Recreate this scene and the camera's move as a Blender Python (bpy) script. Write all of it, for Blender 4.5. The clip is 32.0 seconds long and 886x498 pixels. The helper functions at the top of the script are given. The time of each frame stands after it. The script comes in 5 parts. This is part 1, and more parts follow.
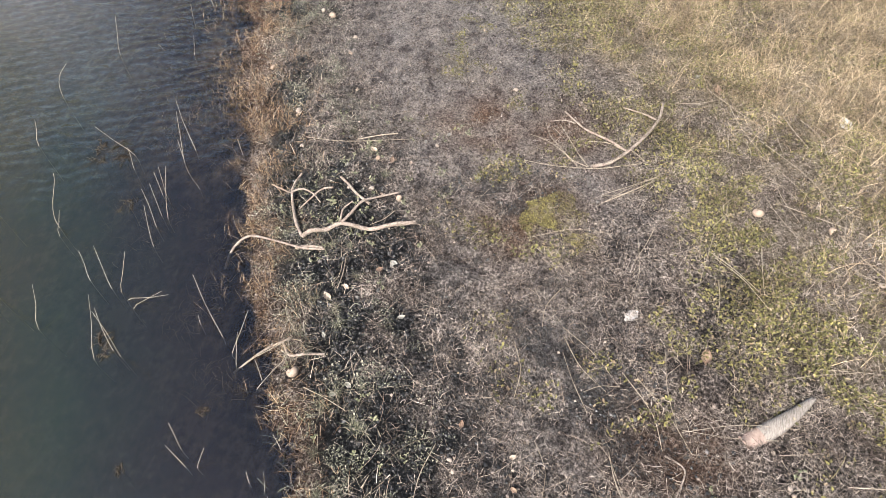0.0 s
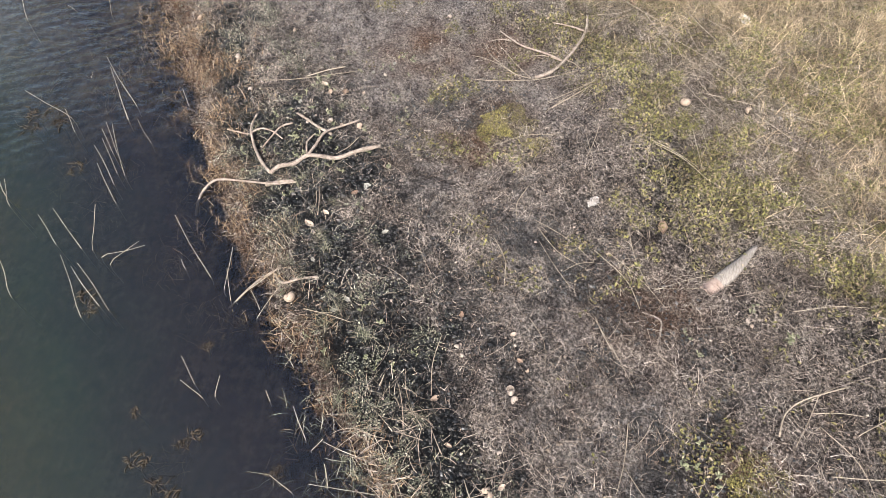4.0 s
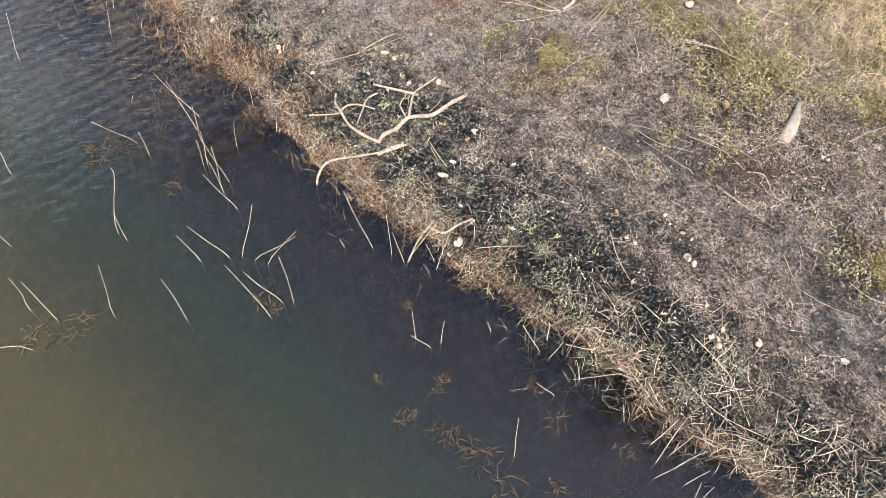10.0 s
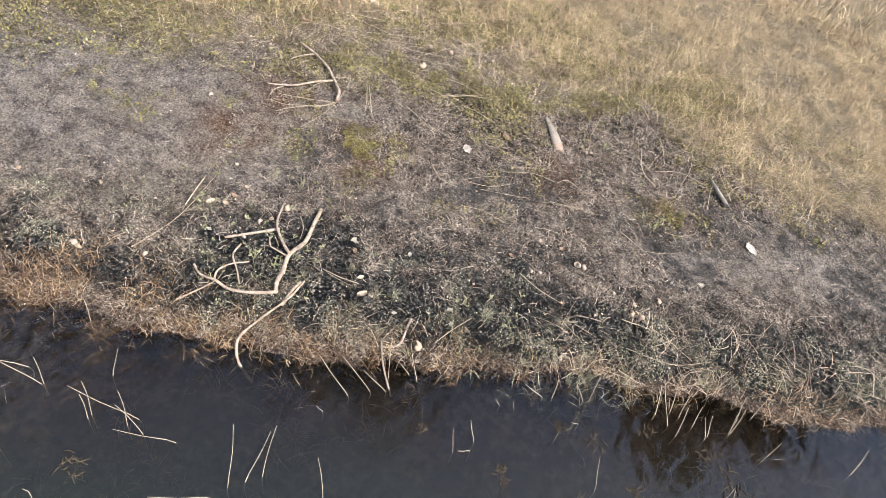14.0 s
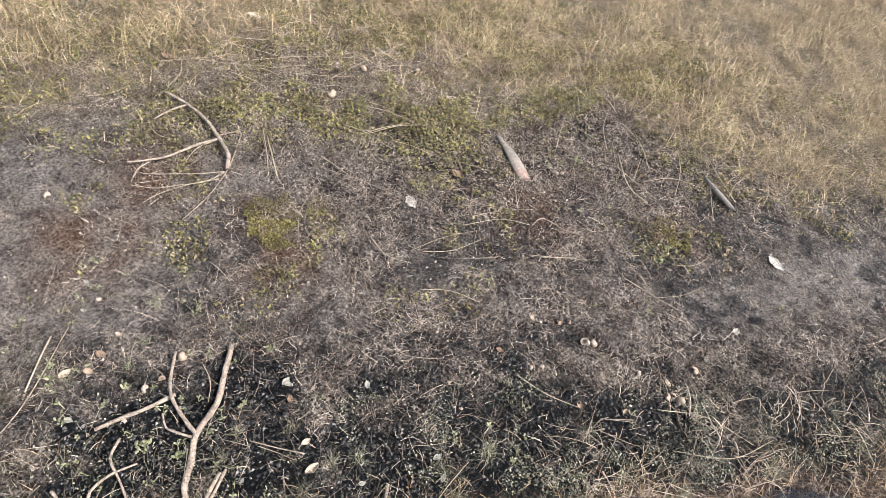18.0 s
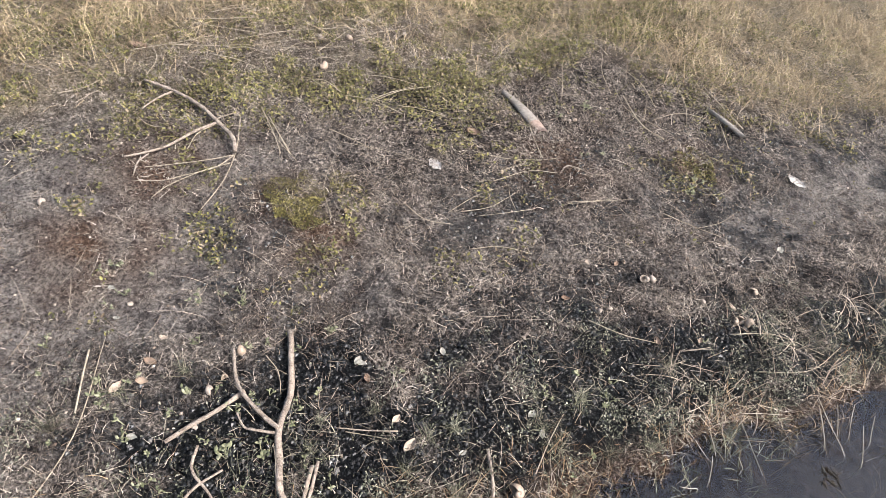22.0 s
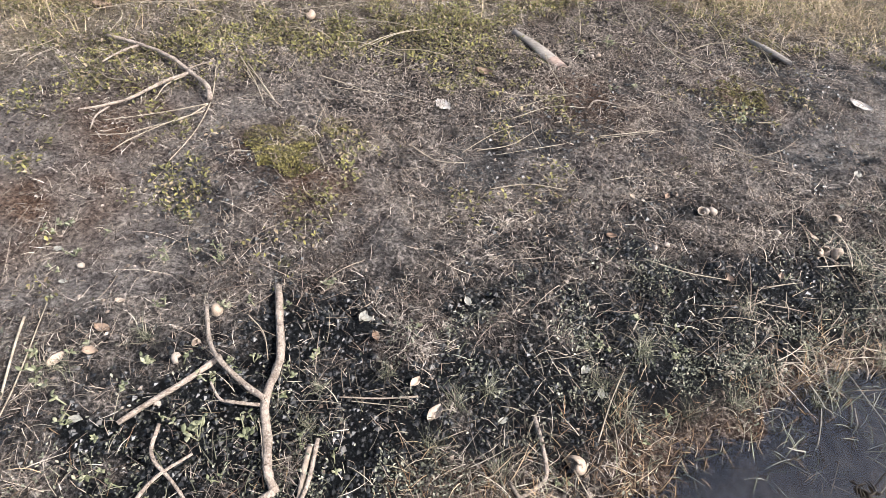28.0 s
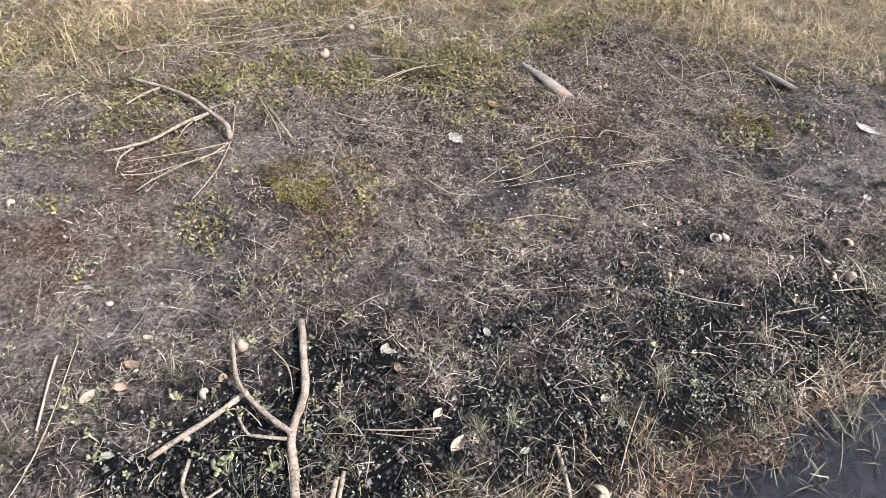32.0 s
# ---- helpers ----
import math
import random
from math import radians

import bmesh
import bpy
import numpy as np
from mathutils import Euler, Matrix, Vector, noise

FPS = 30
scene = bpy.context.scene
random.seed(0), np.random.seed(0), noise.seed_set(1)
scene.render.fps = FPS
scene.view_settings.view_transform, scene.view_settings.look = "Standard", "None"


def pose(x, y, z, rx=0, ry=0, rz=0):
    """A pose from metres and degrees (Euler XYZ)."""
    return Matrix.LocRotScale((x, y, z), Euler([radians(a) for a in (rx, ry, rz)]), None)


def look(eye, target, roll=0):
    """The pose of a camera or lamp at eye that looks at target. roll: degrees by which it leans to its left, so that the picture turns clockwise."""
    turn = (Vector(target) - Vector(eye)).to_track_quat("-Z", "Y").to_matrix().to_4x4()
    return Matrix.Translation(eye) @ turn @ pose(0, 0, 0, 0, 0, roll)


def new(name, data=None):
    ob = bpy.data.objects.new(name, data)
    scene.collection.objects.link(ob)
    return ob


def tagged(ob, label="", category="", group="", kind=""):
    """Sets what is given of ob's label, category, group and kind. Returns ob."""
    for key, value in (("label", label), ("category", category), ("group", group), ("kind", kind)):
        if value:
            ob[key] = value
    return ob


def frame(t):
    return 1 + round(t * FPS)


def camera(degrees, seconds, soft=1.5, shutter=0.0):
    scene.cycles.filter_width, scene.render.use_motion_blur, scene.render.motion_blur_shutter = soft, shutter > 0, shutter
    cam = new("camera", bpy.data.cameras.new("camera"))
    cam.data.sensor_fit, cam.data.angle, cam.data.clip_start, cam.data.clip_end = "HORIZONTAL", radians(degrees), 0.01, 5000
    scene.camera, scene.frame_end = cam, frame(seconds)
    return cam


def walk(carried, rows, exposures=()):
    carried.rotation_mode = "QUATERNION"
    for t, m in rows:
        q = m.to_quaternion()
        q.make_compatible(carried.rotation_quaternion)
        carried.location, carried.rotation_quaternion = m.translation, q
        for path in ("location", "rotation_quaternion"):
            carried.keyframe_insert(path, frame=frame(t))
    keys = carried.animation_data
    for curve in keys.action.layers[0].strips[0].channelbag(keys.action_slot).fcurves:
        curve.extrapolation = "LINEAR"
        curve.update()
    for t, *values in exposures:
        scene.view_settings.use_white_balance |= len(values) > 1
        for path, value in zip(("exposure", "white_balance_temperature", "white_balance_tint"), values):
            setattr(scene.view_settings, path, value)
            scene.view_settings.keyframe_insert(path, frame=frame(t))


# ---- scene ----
cam = camera(71.7, 32.0, 0.75)

PATH = [
    (0, (1.624, 0.29, 2.45), (0.491, -0.124, 0.855), -2.4),
    (0.5, (1.609, 0.247, 2.445), (0.474, -0.166, 0.851), -2.6),
    (1, (1.584, 0.143, 2.439), (0.439, -0.236, 0.844), -1.9),
    (1.5, (1.561, 0.02, 2.434), (0.478, -0.307, 0.785), -1.4),
    (2, (1.537, -0.026, 2.431), (0.443, -0.291, 0.778), -0.1),
    (2.5, (1.516, -0.038, 2.421), (0.411, -0.246, 0.767), 0.7),
    (3, (1.605, -0.036, 2.413), (0.493, -0.222, 0.761), 0.9),
    (3.5, (1.789, 0.015, 2.423), (0.679, -0.163, 0.769), 0.4),
    (4, (2.016, 0.063, 2.424), (0.898, -0.059, 0.77), 1.1),
    (4.5, (2.192, 0.028, 2.432), (1.077, -0.069, 0.775), 1.0),
    (6.5, (2.118, -0.139, 2.41), (1.033, -0.114, 0.73), 1.9),
    (7, (2.14, -0.127, 2.394), (1.061, -0.089, 0.711), 1.6),
    (7.5, (2.183, -0.148, 2.386), (1.104, -0.108, 0.703), 1.0),
    (8, (2.217, -0.263, 2.393), (1.144, -0.222, 0.706), 0.5),
    (8.5, (2.246, -0.442, 2.415), (1.179, -0.408, 0.723), -0.4),
    (9, (2.258, -0.69, 2.435), (1.195, -0.636, 0.742), -0.6),
    (9.5, (2.302, -1.007, 2.431), (1.227, -0.856, 0.752), 1.0),
    (10, (2.319, -1.335, 2.437), (1.254, -1.029, 0.772), 3.9),
    (10.5, (2.293, -1.683, 2.478), (1.257, -1.21, 0.833), 7.0),
    (11, (2.256, -2.033, 2.539), (1.206, -1.42, 0.951), 8.5),
    (11.5, (2.218, -2.299, 2.576), (1.112, -1.523, 1.102), 8.9),
    (12, (2.132, -2.49, 2.597), (1.357, -1.301, 1.188), 15.9),
    (12.5, (1.996, -2.681, 2.551), (1.375, -1.373, 1.172), 18.0),
    (13, (1.797, -2.676, 2.527), (1.205, -1.372, 1.13), 18.1),
    (13.5, (1.591, -2.564, 2.51), (1.016, -1.28, 1.087), 17.8),
    (14, (1.387, -2.389, 2.478), (0.823, -1.128, 1.032), 17.1),
    (14.5, (1.25, -2.242, 2.456), (0.693, -1.003, 0.987), 16.4),
    (16.5, (0.911, -1.691, 2.281), (0.374, -0.493, 0.772), 12.3),
    (17, (0.824, -1.555, 2.255), (0.321, -0.344, 0.746), 11.9),
    (17.5, (0.783, -1.504, 2.221), (0.382, -0.238, 0.725), 13.2),
    (18, (0.788, -1.505, 2.2), (0.442, -0.211, 0.716), 13.3),
    (18.5, (0.773, -1.511, 2.181), (0.454, -0.202, 0.703), 13.2),
    (19, (0.704, -1.523, 2.176), (0.392, -0.212, 0.698), 12.7),
    (19.5, (0.554, -1.561, 2.178), (0.252, -0.248, 0.7), 12.3),
    (20, (0.431, -1.598, 2.193), (0.189, -0.265, 0.722), 12.5),
    (20.5, (0.402, -1.615, 2.136), (0.209, -0.263, 0.675), 12.6),
    (21, (0.386, -1.627, 2.012), (0.219, -0.279, 0.545), 12.6),
    (21.5, (0.377, -1.647, 1.995), (0.215, -0.304, 0.522), 12.1),
    (22, (0.394, -1.669, 1.928), (0.235, -0.323, 0.458), 11.6),
    (22.5, (0.425, -1.679, 1.794), (0.269, -0.346, 0.312), 11.2),
    (23, (0.431, -1.675, 1.788), (0.27, -0.337, 0.31), 10.6),
    (23.5, (0.438, -1.647, 1.782), (0.261, -0.274, 0.338), 9.8),
    (24, (0.436, -1.605, 1.788), (0.239, -0.187, 0.392), 9.0),
    (24.5, (0.464, -1.598, 1.785), (0.261, -0.177, 0.391), 8.5),
    (25, (0.475, -1.614, 1.648), (0.273, -0.197, 0.25), 8.2),
    (25.5, (0.478, -1.632, 1.579), (0.273, -0.221, 0.176), 7.9),
    (27.5, (0.424, -1.605, 1.418), (0.217, -0.221, -0.011), 6.8),
    (28, (0.408, -1.586, 1.413), (0.196, -0.197, -0.009), 6.5),
    (28.5, (0.394, -1.562, 1.425), (0.171, -0.145, 0.031), 6.2),
    (29, (0.369, -1.555, 1.414), (0.127, -0.086, 0.078), 5.7),
    (29.5, (0.344, -1.542, 1.417), (0.1, -0.08, 0.074), 5.5),
    (30, (0.325, -1.542, 1.409), (0.076, -0.085, 0.062), 5.2),
    (30.5, (0.319, -1.556, 1.406), (0.07, -0.101, 0.056), 5.1),
    (31, (0.337, -1.615, 1.412), (0.084, -0.167, 0.056), 4.8),
    (31.5, (0.358, -1.623, 1.413), (0.102, -0.18, 0.052), 4.5),
    (32, (0.38, -1.608, 1.455), (0.124, -0.169, 0.09), 4.4),
]
walk(cam, [(t, look(e, g, r)) for t, e, g, r in PATH], [(t, e, k, 10.5) for t, e, k in ((0, 0.92, 6300), (4, 0.86, 6250), (7, 0.98, 6250), (9, 1.12, 6300), (12, 1.22, 6450), (13, 1.14, 6450), (14.5, 1.05, 6450), (17, 0.92, 6300), (20, 0.82, 6250), (25, 0.92, 6150), (32, 0.92, 6150))])

# ---- daylight ----
SUN_AZ, SUN_EL = radians(-8), radians(48)
world = bpy.data.worlds.new("sky")
scene.world = world
world.use_nodes = True
wn = world.node_tree.nodes
sky = wn.new("ShaderNodeTexSky")
sky.sky_type = "NISHITA"
sky.sun_disc = False
sky.sun_elevation = SUN_EL
sky.sun_rotation = radians(90) - SUN_AZ
sky.air_density, sky.dust_density, sky.ozone_density = 1.1, 3.5, 0.4
wn["Background"].inputs["Strength"].default_value = 0.15
world.node_tree.links.new(sky.outputs["Color"], wn["Background"].inputs["Color"])
sun = new("sun", bpy.data.lights.new("sun", "SUN"))
sun.data.energy, sun.data.angle, sun.data.color = 4.7, radians(0.6), (1.0, 0.955, 0.895)
sun.matrix_world = look((20 * math.cos(SUN_AZ) * math.cos(SUN_EL), 20 * math.sin(SUN_AZ) * math.cos(SUN_EL), 20 * math.sin(SUN_EL)), (0, 0, 0))


# ---- noise and lie of the land ----
def vnoise(x, y, freq, seed):
    """Smooth value noise from 0 to 1, with freq cells a metre."""
    table = np.random.default_rng(seed).random((256, 256))
    u, v = np.asarray(x, float) * freq + 1000.0, np.asarray(y, float) * freq + 1000.0
    i, j = np.floor(u).astype(int), np.floor(v).astype(int)
    fu, fv = u - i, v - j
    fu, fv = fu * fu * (3 - 2 * fu), fv * fv * (3 - 2 * fv)
    a, b = table[i % 256, j % 256], table[(i + 1) % 256, j % 256]
    c, d = table[i % 256, (j + 1) % 256], table[(i + 1) % 256, (j + 1) % 256]
    return (a * (1 - fu) + b * fu) * (1 - fv) + (c * (1 - fu) + d * fu) * fv


def smooth(a, b, v):
    s = np.clip((np.asarray(v, float) - a) / (b - a), 0, 1)
    return s * s * (3 - 2 * s)


WATER = -0.10
SHORE_X = [-60, -2.1, -1.5, -0.87, -0.4, 0.0, 0.23, 0.6, 0.95, 1.35, 1.75, 2.15, 2.6, 3.3, 60]
SHORE_Y = [-40, -2.6, -2.28, -1.9, -1.67, -1.42, -1.26, -1.0, -0.72, -0.43, -0.15, 0.13, 0.42, 0.9, 38]


def inland(x, y):
    """Distance inland from the water's edge; negative in the pond."""
    x, y = np.asarray(x, float), np.asarray(y, float)
    d = (y - np.interp(x, SHORE_X, SHORE_Y)) * 0.835
    return d + (vnoise(x, y, 3.5, 3) - 0.5) * 0.12 + (vnoise(x, y, 11.0, 4) - 0.5) * 0.07


def height(x, y):
    x, y = np.asarray(x, float), np.asarray(y, float)
    d = inland(x, y)
    land = WATER + 0.10 * smooth(0, 0.55, d) - 0.025 * np.exp(-((d - 1.0) / 0.16) ** 2) * smooth(0.6, 1.4, x)
    bed = WATER + 0.26 * np.clip(d, -3.2, 0) + 1.4 * smooth(-60, -75, d)
    rough = (vnoise(x, y, 3.0, 5) - 0.5) * 0.03 + (vnoise(x, y, 11.0, 6) - 0.5) * 0.018 + (vnoise(x, y, 30.0, 7) - 0.5) * 0.014 + (vnoise(x, y, 62.0, 8) - 0.5) * 0.012
    trampled = smooth(0.04, 0.2, d) * (1 - 0.75 * smooth(0.7, 1.3, d))
    rough = rough + trampled * ((vnoise(x, y, 9.0, 9) - 0.5) * 0.030 + (vnoise(x, y, 24.0, 10) - 0.5) * 0.026)
    return np.where(d > 0, land, bed) + rough * smooth(-0.02, 0.25, np.abs(d))


def gz(x, y):
    return float(height(x, y))


GRASS_X = [-60, -3.0, -2.2, -1.6, -1.0, 0.0, 1.0, 2.0, 3.0, 60]
GRASS_Y = [-36, -0.7, 0.0, 0.75, 1.35, 1.85, 2.1, 2.15, 2.45, 42]


def grassy(x, y):
    """Distance into the dry meadow."""
    return (np.asarray(y, float) - np.interp(x, GRASS_X, GRASS_Y)) * 0.9 + (vnoise(x, y, 1.6, 11) - 0.5) * 0.7 + (vnoise(x, y, 5.0, 12) - 0.5) * 0.3


def black_mud(x, y):
    d = inland(x, y)
    edge = 0.09 * smooth(0.3, 0.9, x)
    top = np.interp(x, [-1.2, -0.5, -0.2, 0.3, 0.75, 1.3, 3.0], [0.56, 0.62, 0.82, 0.74, 0.60, 0.46, 0.52])
    band = smooth(0.10 - edge, 0.26 - edge, d) * (1 - smooth(-0.09, 0.09, d - top + (vnoise(x, y, 2.1, 27) - 0.5) * 0.22 + (vnoise(x, y, 6.5, 28) - 0.5) * 0.22 + (vnoise(x, y, 19.0, 29) - 0.5) * 0.16))
    n = vnoise(x, y, 2.4, 21) * 0.5 + vnoise(x, y, 8.0, 22) * 0.3 + vnoise(x, y, 23.0, 26) * 0.2
    spots = smooth(0.47, 0.60, 0.4 * vnoise(x, y, 3.2, 23) + 0.3 * vnoise(x, y, 9.0, 24) + 0.3 * vnoise(x, y, 24.0, 25)) * smooth(0.5, 0.8, d) * (1 - smooth(1.3, 1.9, d)) * smooth(-1.1, -0.6, np.asarray(x, float))
    open_mud = smooth(-0.75, -0.1, np.asarray(x, float))
    cut = 0.46 - 0.10 * open_mud
    return np.clip(band * smooth(cut - 0.05, cut + 0.07, n) + 0.6 * spots, 0, 1)


def clumps(x, y):
    """Where plants crowd together on the bank, with bare mud between."""
    return smooth(0.50, 0.57, 0.45 * vnoise(x, y, 3.3, 91) + 0.35 * vnoise(x, y, 8.5, 92) + 0.2 * vnoise(x, y, 22.0, 93))


def bare_dirt(x, y):
    d = inland(x, y)
    right = np.exp(-((d - 1.0) / 0.28) ** 2) * smooth(0.8, 1.6, x)
    left = 1.4 * np.exp(-((d - 1.35) / 0.7) ** 2) * smooth(-0.15, -1.0, x)
    mid = 0.5 * np.exp(-((d - 1.25) / 0.35) ** 2)
    return np.clip(np.maximum(np.maximum(right, left), mid) * (0.55 + 0.9 * vnoise(x, y, 3.5, 31)), 0, 1)


def red_moss(x, y):
    d = inland(x, y)
    shore = np.exp(-((d - 0.08) / 0.09) ** 2) * (0.20 + 0.9 * vnoise(x, y, 7.0, 41)) * (1 - 0.3 * smooth(0.3, 0.9, x))
    spots = 0
    for cx, cy, r in ((-1.05, -0.42, 0.28), (0.6, 0.85, 0.25), (-1.15, 0.08, 0.28), (-0.55, 0.05, 0.2), (1.3, 1.2, 0.18), (-0.35, -0.05, 0.2)):
        spots = np.maximum(spots, np.exp(-((np.asarray(x) - cx) ** 2 + (np.asarray(y) - cy) ** 2) / r ** 2))
    return np.clip(np.maximum(shore, spots * (0.3 + 0.9 * vnoise(x, y, 9.0, 42))), 0, 1)


# ---- materials ----
def material(name):
    m = bpy.data.materials.new(name)
    m.use_nodes = True
    n = m.node_tree.nodes
    return m, n, m.node_tree.links, n["Principled BSDF"]


def ramp(n, colours):
    r = n.new("ShaderNodeValToRGB")
    while len(r.color_ramp.elements) < len(colours):
        r.color_ramp.elements.new(0.5)
    for k, (p, c) in enumerate(colours):
        r.color_ramp.elements[k].position = p
        r.color_ramp.elements[k].color = (*c, 1)
    return r


def cool(colours, k=0.4):
    """The same tones, nearer to a cold grey."""
    out = []
    for p, (r, g, b) in colours:
        v = 0.3 * r + 0.6 * g + 0.1 * b
        out.append((p, (r + (v - r) * k, g + (v - g) * k, b + (v * 0.98 - b) * k)))
    return out


def noise_node(n, l, scale, detail=4, rough=0.6, stretch=None, coords="Object"):
    tc = n.new("ShaderNodeTexCoord")
    t = n.new("ShaderNodeTexNoise")
    t.inputs["Scale"].default_value, t.inputs["Detail"].default_value, t.inputs["Roughness"].default_value = scale, detail, rough
    if stretch:
        mp = n.new("ShaderNodeMapping")
        mp.inputs["Scale"].default_value = stretch
        l.new(tc.outputs[coords], mp.inputs["Vector"])
        l.new(mp.outputs["Vector"], t.inputs["Vector"])
    else:
        l.new(tc.outputs[coords], t.inputs["Vector"])
    return t


def bump(n, l, height_socket, strength, distance, bsdf):
    b = n.new("ShaderNodeBump")
    b.inputs["Strength"].default_value, b.inputs["Distance"].default_value = strength, distance
    l.new(height_socket, b.inputs["Height"])
    l.new(b.outputs["Normal"], bsdf.inputs["Normal"])


def mix_colour(n, l, fac, a, b, blend="MIX"):
    m = n.new("ShaderNodeMix")
    m.data_type, m.blend_type = "RGBA", blend
    for sock, v in ((m.inputs["Factor"], fac), (m.inputs["A"], a), (m.inputs["B"], b)):
        if isinstance(v, (int, float)):
            sock.default_value = v
        elif isinstance(v, tuple):
            sock.default_value = (*v, 1)
        else:
            l.new(v, sock)
    return m.outputs["Result"]


def grainy(name, colours, scale=30.0, rough=0.85, relief=0.4, distance=0.002, stretch=None, second=6.0, spec=0.3):
    """A mottled surface of two scales of noise, with relief."""
    m, n, l, b = material(name)
    t = noise_node(n, l, scale, 5, 0.65, stretch)
    t2 = noise_node(n, l, second, 3, 0.5)
    add = n.new("ShaderNodeMath")
    add.operation = "MULTIPLY_ADD"
    add.inputs[1].default_value = 0.6
    l.new(t.outputs["Fac"], add.inputs[0])
    half = n.new("ShaderNodeMath")
    half.operation = "MULTIPLY"
    half.inputs[1].default_value = 0.4
    l.new(t2.outputs["Fac"], half.inputs[0])
    l.new(half.outputs[0], add.inputs[2])
    r = ramp(n, colours)
    l.new(add.outputs[0], r.inputs["Fac"])
    l.new(r.outputs["Color"], b.inputs["Base Color"])
    b.inputs["Roughness"].default_value = rough
    b.inputs["Specular IOR Level"].default_value = spec
    bump(n, l, t.outputs["Fac"], relief, distance, b)
    return m


def islands(name, colours, rough=0.7, spec=0.3, translucent=0.0):
    """Blades and strands: each takes its own tint, with fine streaks."""
    m, n, l, b = material(name)
    g = n.new("ShaderNodeNewGeometry")
    r = ramp(n, colours)
    l.new(g.outputs["Random Per Island"], r.inputs["Fac"])
    t = noise_node(n, l, 60.0, 3)
    shade = ramp(n, [(0.3, (0.65, 0.62, 0.58)), (0.7, (1.1, 1.08, 1.05))])
    l.new(t.outputs["Fac"], shade.inputs["Fac"])
    patch = noise_node(n, l, 4.2, 4)
    tone = ramp(n, [(0.34, (0.52, 0.47, 0.45)), (0.5, (0.98, 0.94, 0.91)), (0.66, (1.28, 1.25, 1.22))])
    l.new(patch.outputs["Fac"], tone.inputs["Fac"])
    both = mix_colour(n, l, 1.0, shade.outputs["Color"], tone.outputs["Color"], "MULTIPLY")
    l.new(mix_colour(n, l, 1.0, r.outputs["Color"], both, "MULTIPLY"), b.inputs["Base Color"])
    b.inputs["Roughness"].default_value, b.inputs["Specular IOR Level"].default_value = rough, spec
    return m


def tinted(name, colours, rough=0.6, spec=0.3, scale=60.0):
    """Leaves that are objects of their own: a tint for each, with mottling."""
    m, n, l, b = material(name)
    g = n.new("ShaderNodeObjectInfo")
    r = ramp(n, colours)
    l.new(g.outputs["Random"], r.inputs["Fac"])
    t = noise_node(n, l, scale, 3)
    shade = ramp(n, [(0.3, (0.7, 0.7, 0.65)), (0.7, (1.15, 1.12, 1.05))])
    l.new(t.outputs["Fac"], shade.inputs["Fac"])
    l.new(mix_colour(n, l, 1.0, r.outputs["Color"], shade.outputs["Color"], "MULTIPLY"), b.inputs["Base Color"])
    b.inputs["Roughness"].default_value, b.inputs["Specular IOR Level"].default_value = rough, spec
    bump(n, l, t.outputs["Fac"], 0.3, 0.001, b)
    return m


